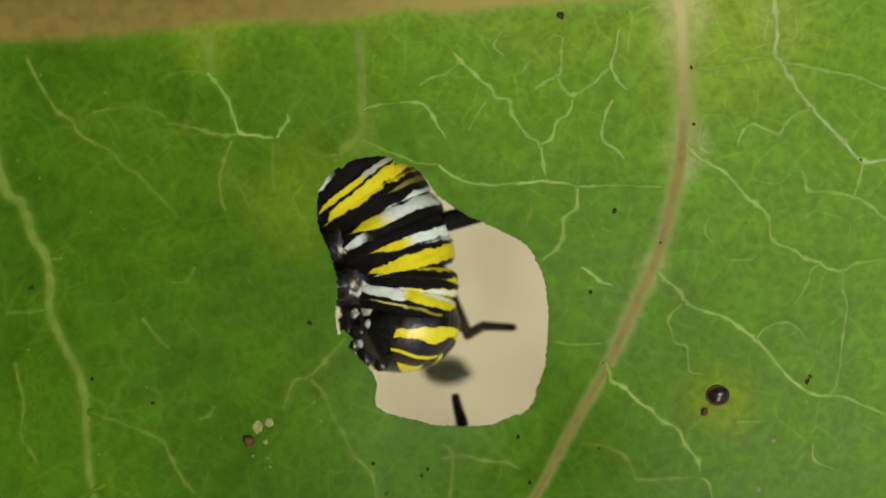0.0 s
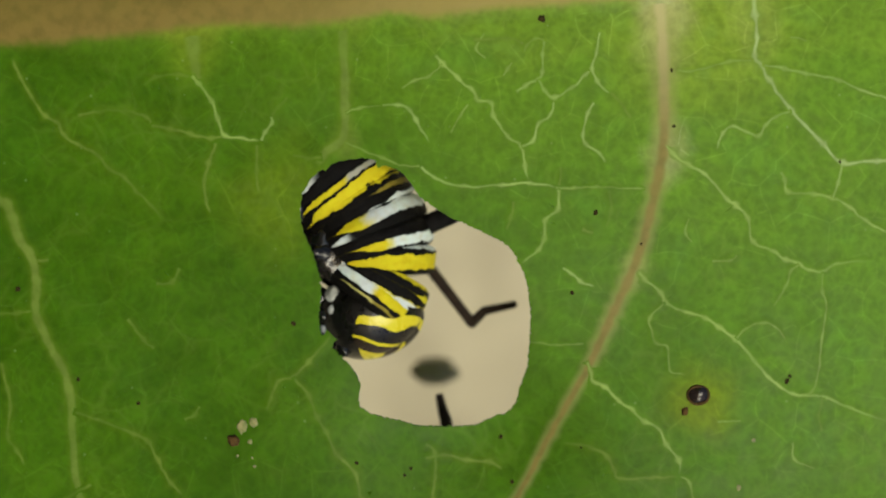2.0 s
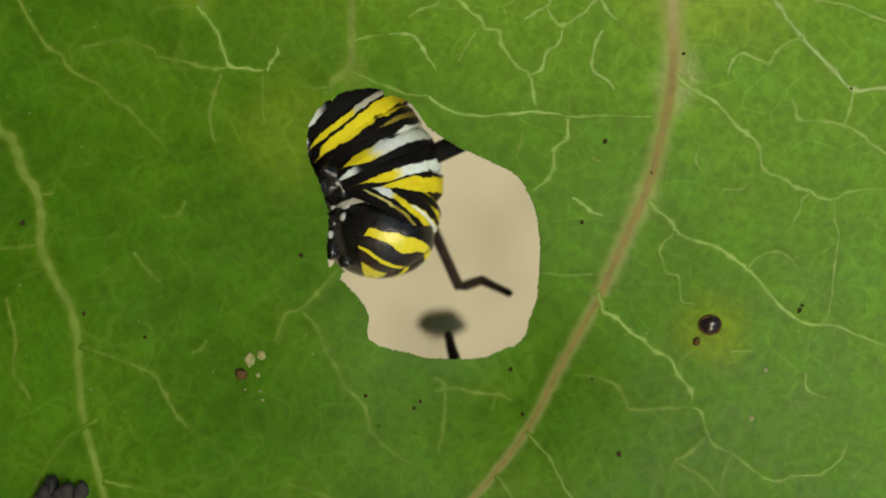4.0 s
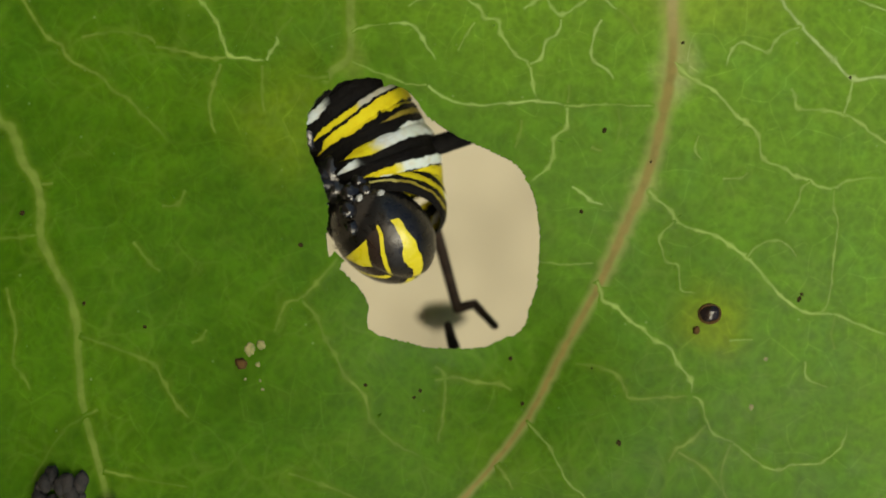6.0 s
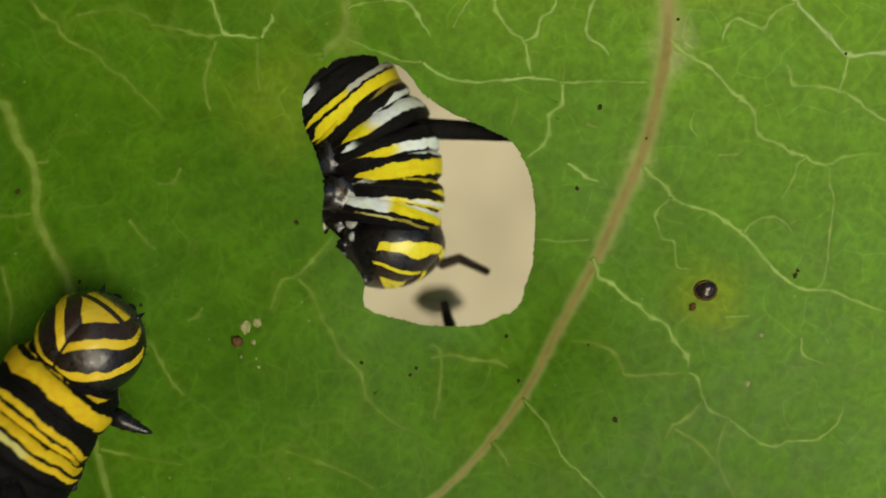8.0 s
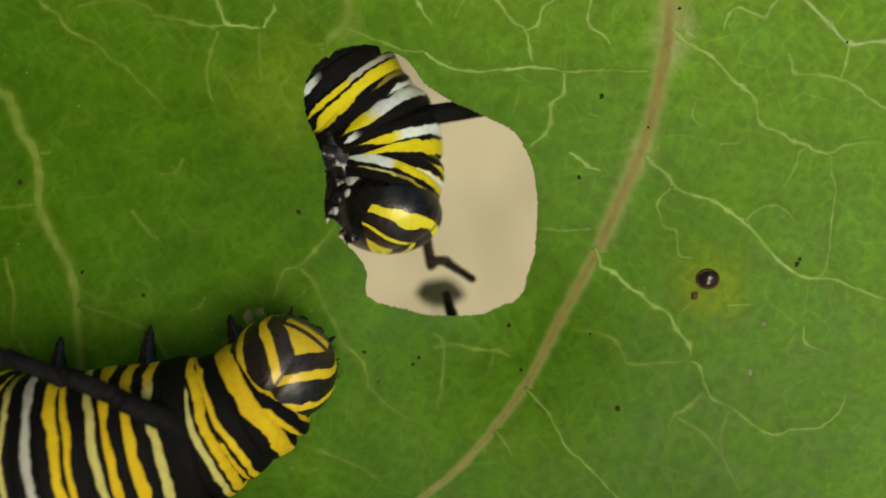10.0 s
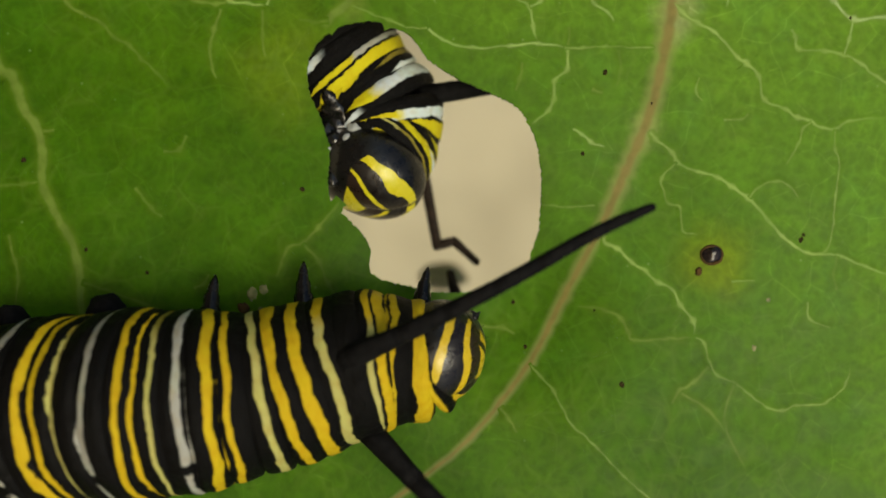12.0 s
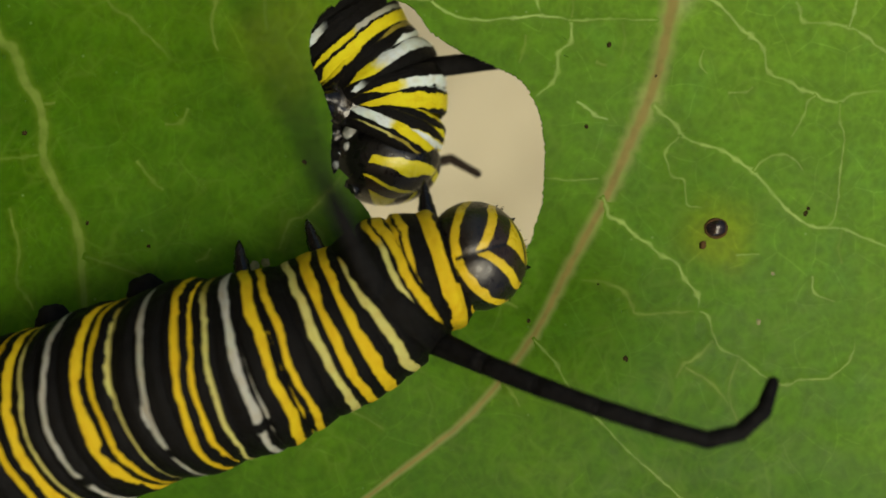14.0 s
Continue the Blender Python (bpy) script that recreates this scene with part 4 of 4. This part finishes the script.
# seconds; the way the face looks (right, down, to the camera) and the way of the crown (right, down)
NEAR_FACE = [
    (0, 0.4, -0.3, 0.8, -0.8, 0.5), (6.5, 0.25, -0.3, 0.92, -0.4, 0.9), (7, 0.15, -0.4, 0.9, -0.5, 0.8), (7.2, 0.38, -0.55, 0.75, -0.4, 0.9), (7.5, 0.48, -0.1, 0.86, -1, 0.15),
    (7.8, 0.4, -0.55, 0.75, -0.7, 0.7), (8, 0.22, -0.6, 0.76, -0.55, 0.8), (8.2, 0.4, -0.36, 0.82, -0.75, 0.7),
    (10.3, 0.45, -0.55, 0.7, -0.5, 0.85), (10.5, 0.05, -0.68, 0.72, -0.05, 1), (10.7, 0.32, -0.62, 0.7, -0.3, 1), (11, 0.76, -0.38, 0.46, -0.2, 1),
]
NEAR_FACE_LATE = [
    (11.5, 0.93, 0.1, 0.12, -0.9, 0.5), (12, 0.87, 0.36, 0.22, -1, 0.1), (12.5, 0.87, 0.31, 0.3, -1, 0.05),
    (13, 0.84, 0.0, 0.5, -1, -0.1), (13.5, 0.88, -0.1, 0.4, -1, 0.0), (14, 0.74, -0.26, 0.56, -0.95, 0.28),
]
# seconds; bearing of the filament (degrees, 0 to the right, upwards positive), its bend, the hook of its tip, its rise to the camera
RIGHT_FILAMENT = [
    (0, 0, 10, 30, 10), (5.9, -14, 6, 16, 4), (6, 8, 6, 15, 0), (6.1, 14, 4, 15, 0), (6.2, -35, 0, 10, 15), (6.7, -25, 10, 20, 15), (6.8, 23, -6, 15, 40), (6.9, 22, 0, 8, 40),
    (6.98, 4, 8, 24, 42), (7.02, 4, 8, 24, 42), (7.1, -45, 0, 10, 20), (8, -66, -10, 20, 20), (8.1, -40, 0, 10, 25), (8.2, -5, -4, 0, 40), (10.3, -38, 12, 30, 15), (10.5, -2, 12, 28, 10), (10.7, 10, 10, 66, 12), (10.9, 7, 8, 100, 10), (11, 2, 9, 118, 6),
    (11.3, -10, 22, 128, 12), (11.5, -24, 28, 136, 22),
]
RIGHT_FILAMENT_LATE = [
    (11.7, -34, 10, 60, 15), (11.9, -62, 10, 50, 15), (12, -46, 0, 50, 15), (12.3, -36, 10, 50, 15), (12.5, -50, 0, 50, 15), (12.7, -30, 8, 50, 12), (12.9, -22, 14, 60, 8),
    (13, -18, 10, 75, 16), (13.1, -25, 12, 75, 10), (13.4, -16, 14, 84, 5), (13.5, -9, 3, 86, 5), (13.7, -32, 8, 80, 16), (13.9, -25, 6, 80, 36), (14, -22, 6, 80, 40),
]
LEFT_FILAMENT = [
    (0, 100, 0, 0, 30), (7.3, 100, 0, 10, 30), (7.5, 100, 0, 10, 30), (7.6, 100, 0, 10, 30), (7.8, 120, 0, 0, 30), (10.3, 160, 12, 0, 20), (10.5, 182, 0, 0, 20), (10.6, 172, 0, 0, 20), (10.7, 106, -14, -8, 20),
    (10.9, 72, -4, 0, 35), (11, 54, -4, 0, 66), (11.1, 49, 0, 0, 35), (11.3, 47, 4, -14, 30), (11.5, 46, 1, -14, 46),
]
LEFT_FILAMENT_LATE = [
    (11.7, 46, 10, 0, 22), (11.9, 29, 2, 0, 18), (12, 24, 5, -8, 18), (12.3, 46, 2, 6, 20), (12.5, 29, 4, -2, 24), (12.7, 108, 8, 10, 40), (12.9, 156, -28, -22, 25),
    (13, 96, -2, 0, 25), (13.1, 57, 0, -14, 22), (13.4, 124, -22, -10, 20), (13.5, 110, -8, -6, 20), (13.7, 58, 4, 0, 20), (13.9, 57, 4, 0, 20), (14, 114, -8, 0, 25),
]
# seconds; middle of the hind head, placed to fit the camera's view, and the tilt of its rings (degrees, rising to the
# right)
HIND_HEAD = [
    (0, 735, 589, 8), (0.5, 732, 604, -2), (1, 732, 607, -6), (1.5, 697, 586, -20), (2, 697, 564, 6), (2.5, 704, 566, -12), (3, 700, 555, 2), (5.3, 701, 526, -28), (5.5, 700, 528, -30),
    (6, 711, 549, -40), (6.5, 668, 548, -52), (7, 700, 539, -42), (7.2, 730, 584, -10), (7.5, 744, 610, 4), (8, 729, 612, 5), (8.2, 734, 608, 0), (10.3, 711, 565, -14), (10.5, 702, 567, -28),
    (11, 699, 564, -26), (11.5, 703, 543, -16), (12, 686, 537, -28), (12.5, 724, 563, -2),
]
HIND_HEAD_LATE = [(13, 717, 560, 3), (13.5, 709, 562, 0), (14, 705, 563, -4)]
# seconds; root, knee, bend and tip of the hind creature's thin lower filament, on the grid, placed to fit the camera's
# view
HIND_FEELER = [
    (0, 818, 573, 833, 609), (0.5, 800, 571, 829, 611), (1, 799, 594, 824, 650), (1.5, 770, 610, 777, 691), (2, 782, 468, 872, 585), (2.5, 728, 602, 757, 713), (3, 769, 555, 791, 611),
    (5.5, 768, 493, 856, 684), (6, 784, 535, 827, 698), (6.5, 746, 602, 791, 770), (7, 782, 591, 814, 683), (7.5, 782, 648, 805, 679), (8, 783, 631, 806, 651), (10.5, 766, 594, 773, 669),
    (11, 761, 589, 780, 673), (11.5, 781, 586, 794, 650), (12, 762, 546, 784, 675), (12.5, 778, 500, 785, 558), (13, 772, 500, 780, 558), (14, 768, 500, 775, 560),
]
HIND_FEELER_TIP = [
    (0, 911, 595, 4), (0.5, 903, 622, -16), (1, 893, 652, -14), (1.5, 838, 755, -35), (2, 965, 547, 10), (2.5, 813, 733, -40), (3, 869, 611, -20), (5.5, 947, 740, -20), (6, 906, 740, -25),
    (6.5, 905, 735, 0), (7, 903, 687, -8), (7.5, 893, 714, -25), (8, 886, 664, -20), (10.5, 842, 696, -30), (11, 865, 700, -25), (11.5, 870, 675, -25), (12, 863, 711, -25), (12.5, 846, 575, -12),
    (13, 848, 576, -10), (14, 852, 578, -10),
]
# seconds; how deep the hind head lies behind the blade
HIND_DEPTH = [(0, 128), (3, 128), (5.3, 84), (6, 74), (6.5, 56), (7, 78), (7.2, 112), (7.5, 128), (8.2, 128), (10.3, 92), (10.5, 76), (11, 100), (11.5, 118), (12, 76), (12.5, 128), (14, 128)]
# seconds; how far the hind body is drawn forward
HIND_SLIDE = [(0, 0), (3, 0), (5.5, 8), (6.5, 20), (14, 20)]
# seconds; bearing of the hind creature's thick filament
HIND_HORN = [(0, 15), (0.5, 20), (1, 20), (1.5, 14), (2, 24), (2.5, 14), (3, 24), (5.5, 24), (6, 18), (6.5, 15), (7, 20), (7.5, -6), (8, -3), (8.2, -4), (10.3, 12), (10.5, 14), (11, 14), (11.5, 16),
             (12, 8), (12.5, -2), (13, -2), (13.5, -2), (14, 6)]


def near_line(t):
    """The middle of the head, and the ways along the body with their places."""
    head = grid(*between(NEAR_HEAD, t), -112)
    row = between(NEAR_BODY_EARLY + NEAR_BODY_MIDDLE + NEAR_BODY_LATE, t)
    places = [grid(row[2 * k], row[2 * k + 1], -0.94 * near_radius(s) - 8) for k, s in enumerate(KNOTS)]
    neck = places[0] + (head - places[0]) * 0.5
    back = (places[-1] - places[-2]) * 0.5 + (places[-1] - places[-3]) * 0.25
    back = (back - NEAR * back.dot(NEAR)) * 1.28
    tail = [places[-1] + back * k + DOWN * 3 * STEP * k * k - NEAR * 8 * STEP * k for k in range(1, 7)]
    return head, (-34, *KNOTS, *[KNOTS[-1] + 150 * k for k in range(1, 7)]), [neck, *places, *tail]


def near_pose(line, s, t):
    _, ways, places = line
    i = max(k for k in range(len(ways) - 1) if k == 0 or ways[k] <= s)

    def slope(k):
        low, high = max(k - 1, 0), min(k + 1, len(ways) - 1)
        return (places[high] - places[low]) / (ways[high] - ways[low])

    wide = ways[i + 1] - ways[i]
    f = (s - ways[i]) / wide
    p, q, a, b = places[i], places[i + 1], slope(i) * wide, slope(i + 1) * wide
    place = p * (1 - 3 * f ** 2 + 2 * f ** 3) + q * (3 * f ** 2 - 2 * f ** 3) + a * (f - 2 * f ** 2 + f ** 3) + b * (f ** 3 - f ** 2)
    ahead = -((q - p) * (6 * f - 6 * f ** 2) + a * (1 - 4 * f + 3 * f ** 2) + b * (3 * f ** 2 - 2 * f)).normalized()
    ahead = (ahead + NEAR * 0.34 * smooth(250, 650, s) * smooth(8.2, 10.3, t)).normalized()
    ahead = (ahead - NEAR * ahead.dot(NEAR) * 0.9 * smooth(8.2, 10.3, t) * smooth(420, 230, s)).normalized()
    side = ahead.cross(NEAR)
    tip = radians(-30 + 47 * smooth(8.2, 10.3, t))
    return facing(place, ahead, NEAR * math.cos(tip) + side * math.sin(tip)), ahead


def filament_rows(root, bearing, bend, hook, rise, lengths):
    """Poses of the links of a filament that leaves its root at a bearing and rises towards the camera."""
    poses, place = [], root
    for k, length in enumerate(lengths):
        a = radians(bearing + (bend * k / 4 if k < 5 else bend + hook * (k - 4) / 3))
        lift = radians(rise * (1 - 0.22 * k))
        way = (RIGHT * math.cos(a) - DOWN * math.sin(a)) * math.cos(lift) + NEAR * math.sin(lift)
        poses.append(facing(place, way, NEAR + DOWN * 0.001))
        place = place + way * length * STEP
    return poses


def motions():
    cat, rings, head, filaments = CRAWLER
    home = cat.matrix_basis.inverted()
    times = sorted({t for rows in (NEAR_HEAD, NEAR_BODY_EARLY, NEAR_BODY_MIDDLE, NEAR_BODY_LATE) for t, *_ in rows})
    lines = {t: near_line(t) for t in times}
    for s, ring in rings:
        walk(ring, [(t, home @ near_pose(lines[t], s, t)[0]) for t in times])
    faces = NEAR_FACE + NEAR_FACE_LATE
    rows = []
    for t in times:
        x, y, c, cx, cy = between(faces, t)
        rows.append((t, home @ facing(lines[t][0], RIGHT * x + DOWN * y + NEAR * c, RIGHT * cx + DOWN * cy)))
    walk(head, rows)
    for links, table, side in ((filaments[0], RIGHT_FILAMENT + RIGHT_FILAMENT_LATE, -1), (filaments[1], LEFT_FILAMENT + LEFT_FILAMENT_LATE, 1)):
        keyed = sorted({t for t, *_ in table} | set(times))
        made = []
        for t in keyed:
            s = 150
            m, _ = near_pose(near_line(t), s, t)
            a = radians(56 if side < 0 else 28)
            root = m @ (Vector((0, side * math.sin(a), math.cos(a))) * 0.93 * near_radius(s) * STEP)
            made.append((t, filament_rows(root, *between(table, t), FILAMENT if side < 0 else FILAMENT_LEFT)))
        for k, link in enumerate(links):
            walk(link, [(t, home @ poses[k]) for t, poses in made])

    cat, rings, head, horn, feeler = FEEDER
    home = cat.matrix_basis.inverted()
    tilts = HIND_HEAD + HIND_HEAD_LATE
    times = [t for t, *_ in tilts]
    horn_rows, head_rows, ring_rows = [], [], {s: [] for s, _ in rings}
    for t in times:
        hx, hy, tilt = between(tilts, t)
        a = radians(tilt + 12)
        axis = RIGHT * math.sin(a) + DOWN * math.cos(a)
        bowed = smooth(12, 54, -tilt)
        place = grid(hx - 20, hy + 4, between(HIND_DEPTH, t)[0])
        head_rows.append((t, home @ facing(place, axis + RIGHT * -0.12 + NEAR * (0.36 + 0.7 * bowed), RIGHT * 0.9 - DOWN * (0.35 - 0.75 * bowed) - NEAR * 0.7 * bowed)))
        late = 10 * smooth(7.2, 7.8, t)
        sway = (hx - 710) * 0.35
        collar = place - axis * 34 * STEP - RIGHT * 8 * STEP
        collar += NEAR * 0.6 * (collar.y - 128 * STEP)
        points = [collar, grid(694 + sway, 492 + (hy - 585) * 0.5, 136), grid(679, 418, 138), grid(648 - late, 357 + late, 140), grid(599 - late, 290 + late, 142),
                  grid(546, 217, 142), grid(477, 150, 142), grid(395, 82, 142), grid(300, 24, 142), grid(190, -40, 142)]
        line = spline(points, 90)
        front, fixed = line[:21], line[20:]
        squeeze = sum((q - p).length for p, q in zip(front, front[1:])) / (150 * STEP)

        slide = between(HIND_SLIDE, t)[0]

        def spot(s):
            s -= slide * smooth(40, 260, s)
            return along(front, s * STEP * squeeze) if s < 150 else along(fixed, (s - 150) * STEP)

        for s, _ in rings:
            p, ahead = spot(s)
            ring_rows[s].append((t, home @ facing(p, ahead, NEAR.cross(ahead) * 0.96 + NEAR * 0.12)))
        p, ahead = spot(138 + 0.6 * slide)
        dorsal = NEAR.cross(ahead)
        root = p + (dorsal * 0.9 + NEAR * 0.3) * 100 * STEP
        b = radians(between(HIND_HORN, t)[0])
        way = (RIGHT * math.cos(b) - DOWN * math.sin(b) - NEAR * 0.1).normalized()
        horn_rows.append((t, [facing(root + way * d * STEP, way, NEAR) for d in (0, 150, 300)]))
    walk(head, head_rows)
    for s, ring in rings:
        walk(ring, ring_rows[s])
    for k, link in enumerate(horn):
        walk(link, [(t, home @ poses[k]) for t, poses in horn_rows])
    rows = []
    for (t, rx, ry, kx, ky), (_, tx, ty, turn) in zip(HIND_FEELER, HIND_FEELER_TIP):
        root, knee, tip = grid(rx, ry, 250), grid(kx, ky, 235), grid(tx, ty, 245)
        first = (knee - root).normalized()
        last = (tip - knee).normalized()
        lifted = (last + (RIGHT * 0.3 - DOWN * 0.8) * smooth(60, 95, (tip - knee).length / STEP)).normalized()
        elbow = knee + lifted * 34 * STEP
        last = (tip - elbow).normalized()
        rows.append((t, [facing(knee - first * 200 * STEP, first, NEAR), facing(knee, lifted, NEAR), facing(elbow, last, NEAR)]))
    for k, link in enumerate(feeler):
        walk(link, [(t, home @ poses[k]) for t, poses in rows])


motions()
